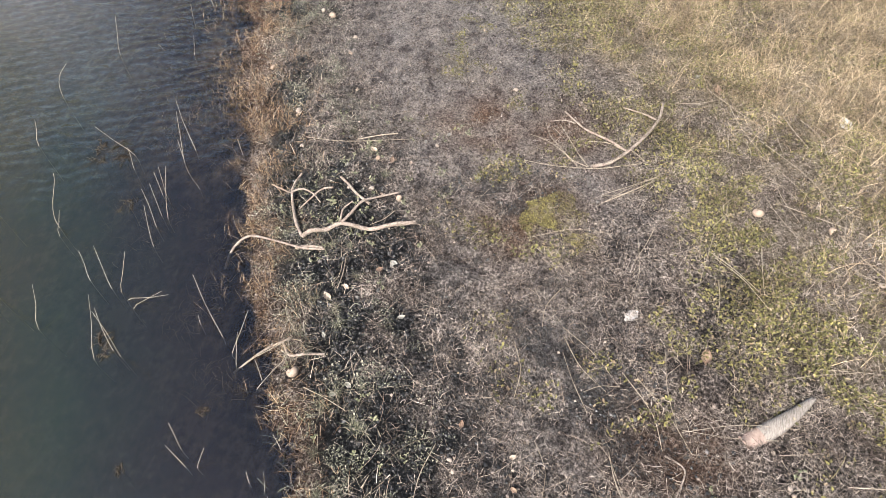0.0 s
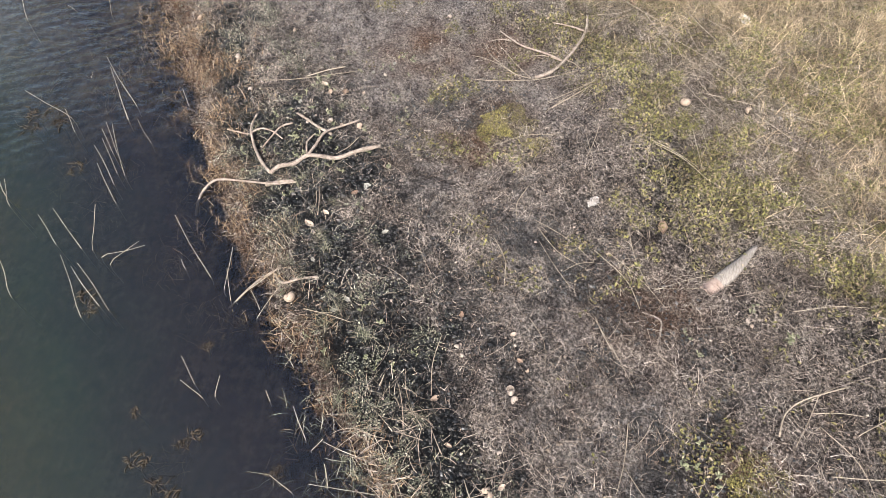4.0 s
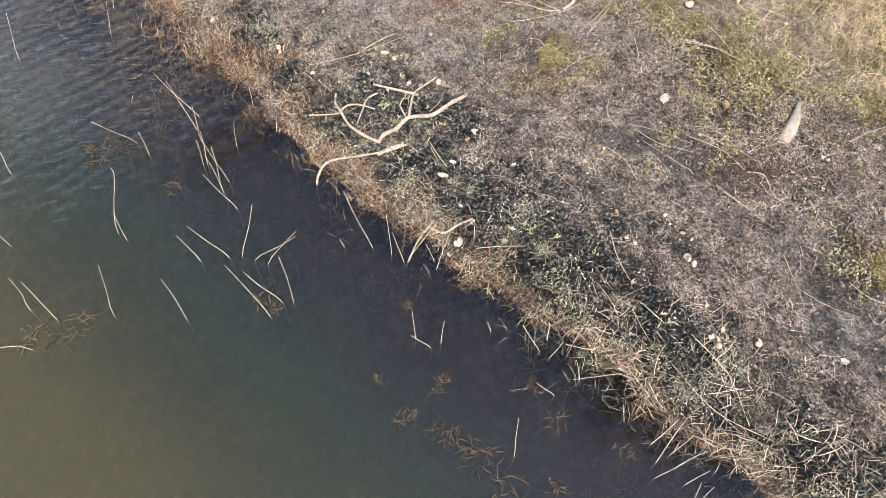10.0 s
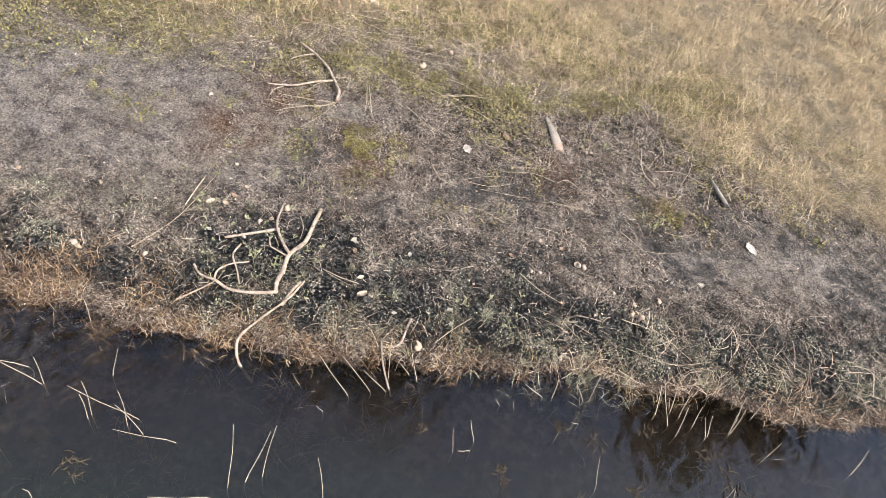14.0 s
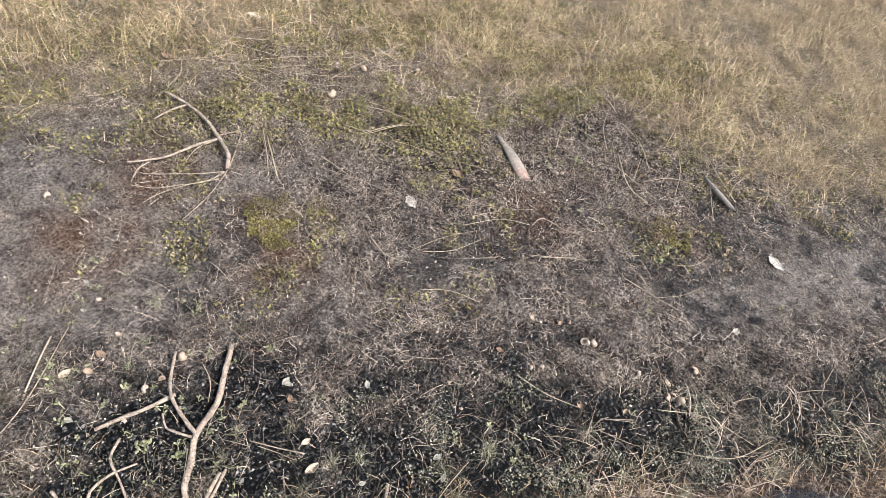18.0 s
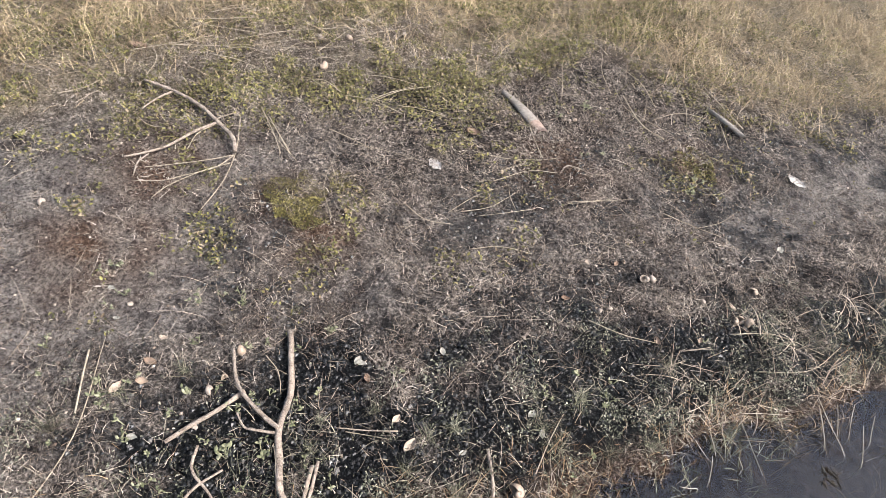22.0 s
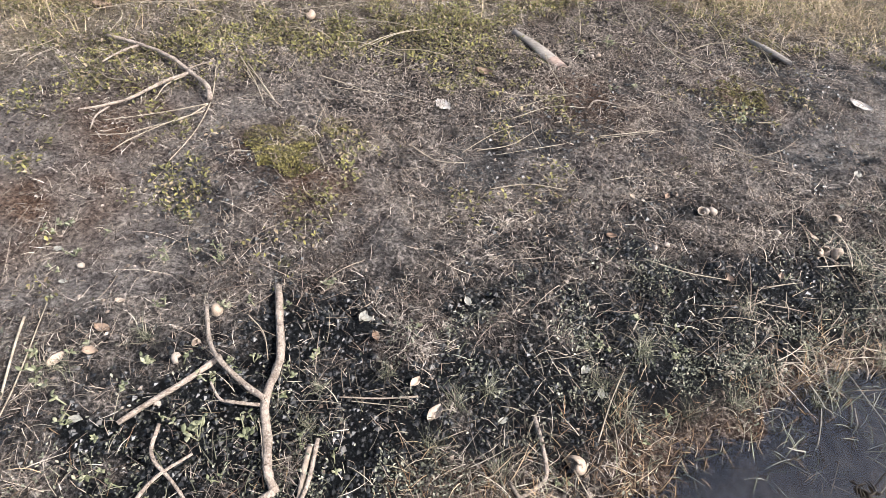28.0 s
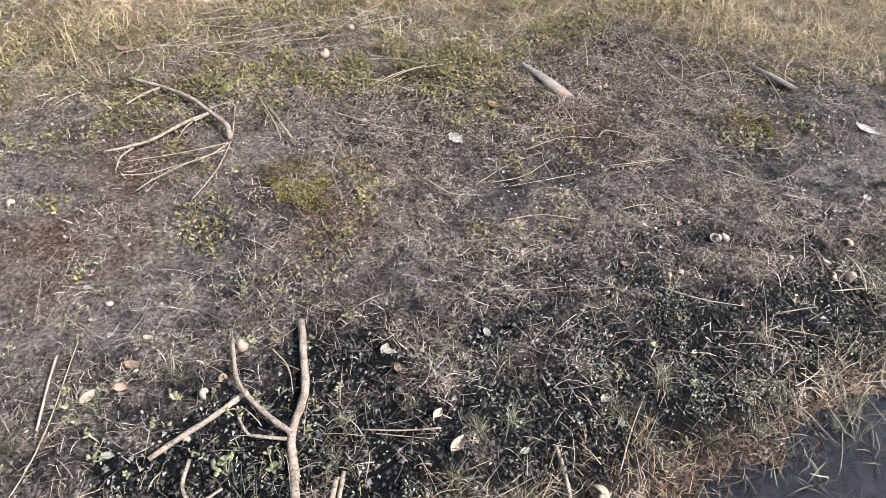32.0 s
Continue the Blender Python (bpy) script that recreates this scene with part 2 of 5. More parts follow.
def soil():
    m, n, l, b = material("bank_soil")
    fine = noise_node(n, l, 75.0, 8, 0.75)
    crumbs = noise_node(n, l, 190.0, 4, 0.7)
    broad = noise_node(n, l, 4.5, 5, 0.68)
    # shade between the crumbs is put into this colour: low grain near black
    base = ramp(n, cool([(0.42, (0.006, 0.005, 0.005)), (0.48, (0.030, 0.025, 0.022)), (0.54, (0.135, 0.112, 0.098)), (0.61, (0.38, 0.325, 0.285))], 0.40))
    l.new(fine.outputs["Fac"], base.inputs["Fac"])
    tone = ramp(n, [(0.37, (0.24, 0.24, 0.25)), (0.5, (0.86, 0.84, 0.83)), (0.61, (1.55, 1.46, 1.40))])
    l.new(broad.outputs["Fac"], tone.inputs["Fac"])
    colour = mix_colour(n, l, 1.0, base.outputs["Color"], tone.outputs["Color"], "MULTIPLY")

    # a felt of rotting fibres: thin winding ridges of two sizes
    def ridges(scale, wind, width):
        t = noise_node(n, l, scale, 2, 0.5)
        t.inputs["Distortion"].default_value = wind
        off = n.new("ShaderNodeMath")
        off.operation = "SUBTRACT"
        off.inputs[1].default_value = 0.5
        l.new(t.outputs["Fac"], off.inputs[0])
        size = n.new("ShaderNodeMath")
        size.operation = "ABSOLUTE"
        l.new(off.outputs[0], size.inputs[0])
        line = n.new("ShaderNodeMapRange")
        line.inputs["From Min"].default_value, line.inputs["From Max"].default_value = width, 0.0
        l.new(size.outputs[0], line.inputs["Value"])
        return line.outputs["Result"]

    most = n.new("ShaderNodeMath")
    most.operation = "MAXIMUM"
    l.new(ridges(42.0, 2.5, 0.035), most.inputs[0])
    l.new(ridges(75.0, 1.5, 0.045), most.inputs[1])
    fibre = most.outputs[0]
    felt = ramp(n, cool([(0.35, (0.10, 0.078, 0.064)), (0.55, (0.24, 0.195, 0.165)), (0.7, (0.42, 0.36, 0.31))], 0.5))
    l.new(crumbs.outputs["Fac"], felt.inputs["Fac"])
    thin = n.new("ShaderNodeMath")
    thin.operation = "MULTIPLY"
    thin.inputs[1].default_value = 0.42
    l.new(fibre, thin.inputs[0])
    colour = mix_colour(n, l, thin.outputs[0], colour, felt.outputs["Color"])

    def attribute(name):
        a = n.new("ShaderNodeAttribute")
        a.attribute_name = name
        return a.outputs["Fac"]

    dirt = ramp(n, cool([(0.38, (0.07, 0.057, 0.05)), (0.48, (0.22, 0.182, 0.158)), (0.55, (0.31, 0.262, 0.228)), (0.66, (0.47, 0.40, 0.35))], 0.5))
    l.new(fine.outputs["Fac"], dirt.inputs["Fac"])
    colour = mix_colour(n, l, attribute("dirt"), colour, dirt.outputs["Color"])
    blotch = noise_node(n, l, 9.0, 6, 0.72)
    stains = ramp(n, [(0.38, (0.36, 0.35, 0.37)), (0.48, (0.85, 0.84, 0.85)), (0.60, (1.22, 1.20, 1.17))])
    l.new(blotch.outputs["Fac"], stains.inputs["Fac"])
    colour = mix_colour(n, l, 1.0, colour, stains.outputs["Color"], "MULTIPLY")
    moss = ramp(n, [(0.38, (0.030, 0.016, 0.011)), (0.52, (0.125, 0.068, 0.040)), (0.64, (0.28, 0.175, 0.11))])
    l.new(fine.outputs["Fac"], moss.inputs["Fac"])
    half = n.new("ShaderNodeMath")
    half.operation = "MULTIPLY"
    half.inputs[1].default_value = 0.85
    l.new(attribute("moss"), half.inputs[0])
    colour = mix_colour(n, l, half.outputs[0], colour, moss.outputs["Color"])
    mud = ramp(n, [(0.40, (0.002, 0.002, 0.003)), (0.54, (0.006, 0.007, 0.008)), (0.62, (0.024, 0.026, 0.028)), (0.72, (0.10, 0.10, 0.10))])
    l.new(fine.outputs["Fac"], mud.inputs["Fac"])
    colour = mix_colour(n, l, attribute("mud"), colour, mud.outputs["Color"])
    silt_and_sheen = ramp(n, [(0.38, (0.027, 0.020, 0.016)), (0.52, (0.105, 0.075, 0.055)), (0.64, (0.25, 0.185, 0.13))])
    l.new(broad.outputs["Fac"], silt_and_sheen.inputs["Fac"])
    litter = ramp(n, [(0.3, (0.10, 0.08, 0.052)), (0.5, (0.30, 0.245, 0.165)), (0.7, (0.52, 0.44, 0.315))])
    l.new(fine.outputs["Fac"], litter.inputs["Fac"])
    colour = mix_colour(n, l, attribute("litter"), colour, litter.outputs["Color"])
    colour = mix_colour(n, l, attribute("bed"), colour, silt_and_sheen.outputs["Color"])
    l.new(colour, b.inputs["Base Color"])
    wet = n.new("ShaderNodeMapRange")
    wet.inputs["To Min"].default_value, wet.inputs["To Max"].default_value = 0.95, 0.48
    l.new(attribute("mud"), wet.inputs["Value"])
    l.new(wet.outputs["Result"], b.inputs["Roughness"])
    shine = n.new("ShaderNodeMapRange")
    shine.inputs["To Min"].default_value, shine.inputs["To Max"].default_value = 0.08, 0.22
    l.new(attribute("mud"), shine.inputs["Value"])
    l.new(shine.outputs["Result"], b.inputs["Specular IOR Level"])
    total = n.new("ShaderNodeMath")
    total.operation = "ADD"
    l.new(fine.outputs["Fac"], total.inputs[0])
    l.new(crumbs.outputs["Fac"], total.inputs[1])
    raised = n.new("ShaderNodeMath")
    raised.operation = "MULTIPLY_ADD"
    raised.inputs[1].default_value = 0.35
    l.new(fibre, raised.inputs[0])
    l.new(total.outputs[0], raised.inputs[2])
    bump(n, l, raised.outputs[0], 1.0, 0.022, b)
    return m


def pond_water():
    m, n, l, b = material("pond_water")
    n.remove(b)
    out = n["Material Output"]
    clear = n.new("ShaderNodeBsdfTransparent")
    clear.inputs["Color"].default_value = (0.84, 0.80, 0.70, 1)
    murk = n.new("ShaderNodeBsdfDiffuse")
    cloud = noise_node(n, l, 0.9, 3)
    hue = ramp(n, [(0.20, (0.005, 0.015, 0.008)), (0.45, (0.013, 0.024, 0.010)), (0.72, (0.025, 0.025, 0.009)), (1.0, (0.037, 0.032, 0.012))])
    far = n.new("ShaderNodeAttribute")
    far.attribute_name = "offshore"
    drift = n.new("ShaderNodeMath")
    drift.operation = "MULTIPLY_ADD"
    drift.inputs[1].default_value = 0.5
    l.new(cloud.outputs["Fac"], drift.inputs[0])
    l.new(far.outputs["Fac"], drift.inputs[2])
    l.new(drift.outputs[0], hue.inputs["Fac"])
    depth = n.new("ShaderNodeAttribute")
    depth.attribute_name = "turbidity"
    deep = n.new("ShaderNodeMapRange")
    deep.inputs["From Min"].default_value, deep.inputs["From Max"].default_value = 0.25, 0.80
    l.new(depth.outputs["Fac"], deep.inputs["Value"])
    # sky reflection on the far-left water, painted as a paler murk colour
    sky_sheen = n.new("ShaderNodeAttribute")
    sky_sheen.attribute_name = "silt_and_sheen"
    murk_with_sheen = mix_colour(n, l, sky_sheen.outputs["Fac"], hue.outputs["Color"], (0.105, 0.096, 0.090))
    l.new(mix_colour(n, l, deep.outputs["Result"], (0.025, 0.019, 0.015), murk_with_sheen), murk.inputs["Color"])
    body = n.new("ShaderNodeMixShader")
    l.new(depth.outputs["Fac"], body.inputs["Fac"])
    l.new(clear.outputs[0], body.inputs[1])
    l.new(murk.outputs[0], body.inputs[2])
    gloss = n.new("ShaderNodeBsdfGlossy")
    gloss.inputs["Roughness"].default_value = 0.03
    fresnel = n.new("ShaderNodeFresnel")
    fresnel.inputs["IOR"].default_value = 1.70
    ripple = noise_node(n, l, 1.0, 3, 0.5, (16.0, 6.0, 1.0))
    ripple.inputs["Distortion"].default_value = 0.7
    swell = noise_node(n, l, 1.0, 2, 0.4, (7.0, 3.0, 1.0))
    swell.inputs["Distortion"].default_value = 0.5
    wind = n.new("ShaderNodeAttribute")
    wind.attribute_name = "wind"
    blown = n.new("ShaderNodeMath")
    blown.operation = "MULTIPLY"
    l.new(wind.outputs["Fac"], blown.inputs[1])
    train = n.new("ShaderNodeTexWave")
    train.wave_type, train.bands_direction = "BANDS", "X"
    for socket, value in (("Scale", 3.6), ("Distortion", 7.0), ("Detail", 2.0), ("Detail Scale", 0.55), ("Detail Roughness", 0.45)):
        train.inputs[socket].default_value = value
    lie = n.new("ShaderNodeMapping")
    lie.inputs["Rotation"].default_value = (0, 0, radians(-32))
    tc = n.new("ShaderNodeTexCoord")
    l.new(tc.outputs["Object"], lie.inputs["Vector"])
    l.new(lie.outputs["Vector"], train.inputs["Vector"])
    crest = n.new("ShaderNodeMath")
    crest.operation = "MULTIPLY_ADD"
    crest.inputs[1].default_value = 0.16
    l.new(train.outputs["Fac"], crest.inputs[0])
    l.new(ripple.outputs["Fac"], crest.inputs[2])
    l.new(crest.outputs[0], blown.inputs[0])
    waves = n.new("ShaderNodeMath")
    waves.operation = "MULTIPLY_ADD"
    waves.inputs[1].default_value = 0.14
    l.new(swell.outputs["Fac"], waves.inputs[0])
    l.new(blown.outputs[0], waves.inputs[2])
    bp = n.new("ShaderNodeBump")
    bp.inputs["Strength"].default_value, bp.inputs["Distance"].default_value = 0.6, 0.05
    l.new(waves.outputs[0], bp.inputs["Height"])
    l.new(bp.outputs["Normal"], gloss.inputs["Normal"])
    l.new(bp.outputs["Normal"], fresnel.inputs["Normal"])
    mix = n.new("ShaderNodeMixShader")
    l.new(fresnel.outputs[0], mix.inputs["Fac"])
    l.new(body.outputs[0], mix.inputs[1])
    l.new(gloss.outputs[0], mix.inputs[2])
    l.new(mix.outputs[0], out.inputs["Surface"])
    return m


SOIL = soil()
POND = pond_water()
STRAW = islands("dead_straw", cool([(0.0, (0.035, 0.026, 0.022)), (0.4, (0.115, 0.090, 0.075)), (0.7, (0.22, 0.182, 0.155)), (0.88, (0.38, 0.325, 0.28)), (1.0, (0.60, 0.53, 0.46))], 0.38), 0.85, 0.1)
HAY = islands("dry_grass", [(0.0, (0.12, 0.090, 0.058)), (0.3, (0.28, 0.220, 0.140)), (0.6, (0.42, 0.343, 0.226)), (0.91, (0.58, 0.49, 0.345)), (0.93, (0.16, 0.16, 0.07)), (1.0, (0.34, 0.31, 0.14))])
CHAFF = islands("pale_chaff", [(0.0, (0.19, 0.16, 0.135)), (0.6, (0.32, 0.275, 0.23)), (1.0, (0.50, 0.45, 0.385))], 0.8, 0.15)
COARSE = islands("coarse_bank_grass", [(0.0, (0.045, 0.042, 0.035)), (0.4, (0.125, 0.116, 0.095)), (0.8, (0.25, 0.23, 0.19)), (1.0, (0.50, 0.465, 0.40))], 0.8, 0.15)
RUSTY = islands("rusty_thatch", [(0.0, (0.030, 0.020, 0.014)), (0.45, (0.150, 0.094, 0.052)), (0.75, (0.30, 0.212, 0.124)), (1.0, (0.50, 0.41, 0.29))])
GREEN = islands("green_blade", [(0.0, (0.032, 0.036, 0.026)), (0.45, (0.098, 0.108, 0.074)), (0.8, (0.20, 0.206, 0.145)), (1.0, (0.44, 0.43, 0.345))])
LEAFY = islands("small_green_leaf", [(0.0, (0.045, 0.046, 0.020)), (0.45, (0.140, 0.136, 0.052)), (0.70, (0.200, 0.193, 0.072)), (0.82, (0.27, 0.255, 0.09)), (0.86, (0.20, 0.155, 0.10)), (1.0, (0.36, 0.31, 0.22))])
MOSSY = islands("moss", [(0.0, (0.040, 0.038, 0.018)), (0.5, (0.115, 0.105, 0.040)), (0.85, (0.21, 0.19, 0.065)), (1.0, (0.30, 0.27, 0.11))])
GREY_LEAF = islands("dusty_leaf", [(0.0, (0.050, 0.056, 0.042)), (0.5, (0.125, 0.134, 0.102)), (0.85, (0.24, 0.248, 0.20)), (1.0, (0.42, 0.42, 0.36))])
CLOD = islands("soil_crumb", [(0.0, (0.04, 0.033, 0.03)), (0.6, (0.14, 0.115, 0.095)), (0.9, (0.26, 0.22, 0.19)), (1.0, (0.52, 0.47, 0.41))], 0.95)
MUD_CLOD = islands("black_mud_crumb", [(0.0, (0.004, 0.005, 0.006)), (0.65, (0.014, 0.015, 0.017)), (0.93, (0.045, 0.045, 0.045)), (1.0, (0.15, 0.145, 0.14))], 0.42, 0.5)
ALGAE = islands("drowned_weed", [(0.0, (0.055, 0.044, 0.028)), (0.6, (0.21, 0.16, 0.10)), (1.0, (0.42, 0.32, 0.21))])
# dark tones carry the dimming of the murky water over the weed
SUNKEN = islands("weed_dimmed_by_water", [(0.0, (0.026, 0.022, 0.016)), (0.6, (0.062, 0.049, 0.034)), (1.0, (0.12, 0.095, 0.065))], 0.6, 0.2)
WEED_LEAF = tinted("weed_leaf", [(0.0, (0.09, 0.10, 0.058)), (0.5, (0.18, 0.186, 0.112)), (1.0, (0.32, 0.318, 0.22))])
BARK = grainy("weathered_wood", [(0.36, (0.10, 0.076, 0.060)), (0.46, (0.215, 0.170, 0.135)), (0.55, (0.31, 0.252, 0.205)), (0.70, (0.43, 0.365, 0.30))], 160, 0.9, 0.9, 0.006, None, 30)
DARK_BARK = grainy("grey_brown_twig", [(0.28, (0.10, 0.075, 0.06)), (0.5, (0.25, 0.20, 0.155)), (0.7, (0.42, 0.35, 0.28))], 60, 0.85, 0.5, 0.003)
SLAB = grainy("grey_weathered_bark", [(0.32, (0.11, 0.096, 0.082)), (0.5, (0.26, 0.228, 0.195)), (0.72, (0.42, 0.375, 0.325))], 40, 0.9, 0.7, 0.006, (1, 6, 1))
PINK = grainy("torn_bark_face", [(0.3, (0.18, 0.125, 0.10)), (0.55, (0.32, 0.235, 0.19)), (0.75, (0.42, 0.325, 0.27))], 60, 0.9, 0.5, 0.003)
SHELL = grainy("bleached_shell", [(0.36, (0.16, 0.118, 0.088)), (0.48, (0.29, 0.235, 0.188)), (0.66, (0.43, 0.375, 0.315))], 90, 0.5, 0.25, 0.001, None, 25, 0.4)
TAN_SHELL = grainy("tan_shell", [(0.36, (0.15, 0.10, 0.068)), (0.5, (0.31, 0.235, 0.172)), (0.68, (0.46, 0.38, 0.30))], 90, 0.5, 0.25, 0.001, None, 25, 0.4)
HOLLOW = grainy("shell_inside", [(0.3, (0.10, 0.075, 0.055)), (0.6, (0.22, 0.17, 0.13))], 60, 0.6, 0.2, 0.001)
PAPER = grainy("bleached_leaf", [(0.38, (0.22, 0.19, 0.16)), (0.5, (0.44, 0.40, 0.355)), (0.66, (0.62, 0.585, 0.54))], 50, 0.7, 0.4, 0.002)
DEAD_LEAF = tinted("dead_leaf", [(0.0, (0.20, 0.135, 0.10)), (0.5, (0.34, 0.255, 0.20)), (1.0, (0.44, 0.36, 0.30))], 0.7)
GREY_PAPER = grainy("grey_dead_leaf", [(0.36, (0.12, 0.115, 0.095)), (0.5, (0.21, 0.20, 0.17)), (0.66, (0.31, 0.30, 0.265))], 60, 0.8, 0.4, 0.002)
REED = grainy("bleached_reed", [(0.3, (0.13, 0.10, 0.07)), (0.5, (0.29, 0.24, 0.178)), (0.72, (0.46, 0.405, 0.32))], 70, 0.7, 0.3, 0.001, None, 12)
TRUNK = grainy("tree_bark", [(0.3, (0.06, 0.05, 0.04)), (0.55, (0.16, 0.13, 0.10)), (0.75, (0.24, 0.20, 0.16))], 12, 0.9, 0.7, 0.02)
FOLIAGE = islands("tree_leaf", [(0.0, (0.025, 0.04, 0.015)), (0.6, (0.05, 0.075, 0.025)), (1.0, (0.09, 0.11, 0.04))])


# ---- mesh helpers ----
def mesh_of(name, verts, faces, mat, smooth_faces=False):
    """A mesh from arrays: verts n x 3, faces n x 3 or n x 4."""
    verts, faces = np.asarray(verts, np.float32), np.asarray(faces, np.int32)
    me = bpy.data.meshes.new(name)
    me.vertices.add(len(verts))
    me.vertices.foreach_set("co", verts.ravel())
    k = faces.shape[1]
    me.loops.add(faces.size)
    me.loops.foreach_set("vertex_index", faces.ravel())
    me.polygons.add(len(faces))
    me.polygons.foreach_set("loop_start", np.arange(0, faces.size, k, dtype=np.int32))
    me.polygons.foreach_set("use_smooth", np.full(len(faces), smooth_faces))
    me.materials.append(mat)
    me.update(calc_edges=True)
    me.validate()
    return me


def put_attribute(me, name, values):
    me.attributes.new(name, "FLOAT", "POINT").data.foreach_set("value", np.asarray(values, np.float32).ravel())


def part(name, me, parent, label="", m=None):
    ob = new(name, me)
    ob.parent = parent
    if m is not None:
        ob.matrix_basis = m
    return tagged(ob, label) if label else ob


def sheet(xs, ys):
    gx, gy = np.meshgrid(xs, ys, indexing="ij")
    nx, ny = gx.shape
    i = (np.arange(nx - 1)[:, None] * ny + np.arange(ny - 1)[None, :]).ravel()
    return gx.ravel(), gy.ravel(), np.stack([i, i + ny, i + ny + 1, i + 1], 1)


def spread(lo, hi, fine, far, grow=1.12):
    """Even steps from lo to hi, then ever wider ones out to far on both sides."""
    mid = list(np.arange(lo, hi + fine / 2, fine))
    step, a, b = fine, lo, hi
    while b < far:
        step *= grow
        a, b = a - step, b + step
        mid = [a] + mid + [b]
    return np.array(mid)


def tube(pts, radii, sides=7, wobble=0.0, seed=1):
    """A closed tapered tube along points, with an uneven girth."""
    rng = np.random.default_rng(seed)
    p = [Vector(q) for q in pts]
    verts, faces = [], []
    side = Vector((0.31, 0.17, 0.93))
    for k, c in enumerate(p):
        t = (p[min(k + 1, len(p) - 1)] - p[max(k - 1, 0)]).normalized()
        a = t.cross(side)
        a = (a if a.length > 0.05 else t.cross(Vector((1, 0, 0)))).normalized()
        b = t.cross(a)
        for s in range(sides):
            g = 2 * math.pi * s / sides
            r = radii[k] * (1 + wobble * (rng.random() - 0.5))
            verts.append(c + a * (r * math.cos(g)) + b * (r * math.sin(g)))
    for k in range(len(p) - 1):
        for s in range(sides):
            q = k * sides
            faces.append((q + s, q + (s + 1) % sides, q + sides + (s + 1) % sides, q + sides + s))
    n = len(verts)
    verts += [p[0], p[-1]]
    for s in range(sides):
        faces.append((n, (s + 1) % sides, s, n))
        q = (len(p) - 1) * sides
        faces.append((n + 1, q + s, q + (s + 1) % sides, n + 1))
    return verts, faces


def clean_mesh(name, verts, faces, mat, smooth_faces=True):
    me = bpy.data.meshes.new(name)
    me.from_pydata([tuple(v) for v in verts], [], [tuple(dict.fromkeys(f)) for f in faces])
    me.polygons.foreach_set("use_smooth", [smooth_faces] * len(me.polygons))
    me.materials.append(mat)
    me.update()
    return me


def curve_through(pts, steps=5):
    """A smooth line through the points."""
    p = [Vector(q) for q in pts]
    p = [2 * p[0] - p[1]] + p + [2 * p[-1] - p[-2]]
    out = []
    for k in range(1, len(p) - 2):
        for s in range(steps):
            t = s / steps
            a, b, c, d = p[k - 1], p[k], p[k + 1], p[k + 2]
            out.append(0.5 * (2 * b + (c - a) * t + (2 * a - 5 * b + 4 * c - d) * t * t + (3 * b - a - 3 * c + d) * t ** 3))
    return out + [p[-2]]


# ---- the ground and the pond ----
gx, gy, quads = sheet(spread(-1.5, 2.3, 0.016, 420, 1.05), spread(-1.5, 1.9, 0.016, 420, 1.05))
ground = new("ground", mesh_of("ground", np.stack([gx, gy, height(gx, gy)], 1), quads, SOIL, True))
d_in = inland(gx, gy)
put_attribute(ground.data, "mud", black_mud(gx, gy))
put_attribute(ground.data, "dirt", bare_dirt(gx, gy))
put_attribute(ground.data, "moss", red_moss(gx, gy))
put_attribute(ground.data, "litter", 0.80 * smooth(-0.45, 0.5, grassy(gx, gy)) * (0.6 + 0.4 * smooth(0.25, 0.6, 0.5 * vnoise(gx, gy, 3.0, 65) + 0.5 * vnoise(gx, gy, 9.0, 73))) * smooth(0.5, 1.2, d_in))
put_attribute(ground.data, "bed", smooth(0.04, -0.10, d_in))
tagged(ground, "grey-brown muddy bank sloping gently down into a pond", "ground", kind="structure")

# the pond's sheet follows the line of the shore
along, across, quads = sheet(spread(-4.0, 5.0, 0.06, 380, 1.2), np.concatenate([-np.geomspace(300, 5, 30), np.arange(-4.9, 0.55, 0.06)]))
turn = math.radians(33.4)
wx = along * math.cos(turn) - across * math.sin(turn)
wy = -1.42 + along * math.sin(turn) + across * math.cos(turn)
keep_flat = np.full(len(wx), WATER)
water = new("water", mesh_of("water", np.stack([wx, wy, keep_flat], 1), quads, POND, True))
below = np.clip(WATER - height(wx, wy), 0, 5)
put_attribute(water.data, "turbidity", np.clip(1 - np.exp(-3.6 * below), 0, 0.95))
put_attribute(water.data, "offshore", 0.75 * smooth(-0.45, -1.9, inland(wx, wy)))
put_attribute(water.data, "wind", 0.05 + 0.95 * smooth(0.2, -1.3, wx + 0.25 * wy + 0.2) * (0.6 + 1.2 * vnoise(wx, wy, 1.1, 51)))
# how far the painted sky reflection pales the murk, growing leftwards
put_attribute(water.data, "silt_and_sheen", 0.8 * smooth(-0.2, -1.9, wx + 0.6 * (vnoise(wx, wy, 1.3, 52) - 0.5)))
tagged(water, "dark greenish murky pond water with fine ripples", "water", kind="structure")


# ---- what nobody could count: thatch, grass, weeds, crumbs ----
def scatter(n, x0, x1, y0, y1, density, seed):
    """Up to n places in the rectangle, kept with the given chance."""
    rng = np.random.default_rng(seed)
    x, y = rng.uniform(x0, x1, n), rng.uniform(y0, y1, n)
    keep = rng.random(n) < density(x, y)
    return x[keep], y[keep]


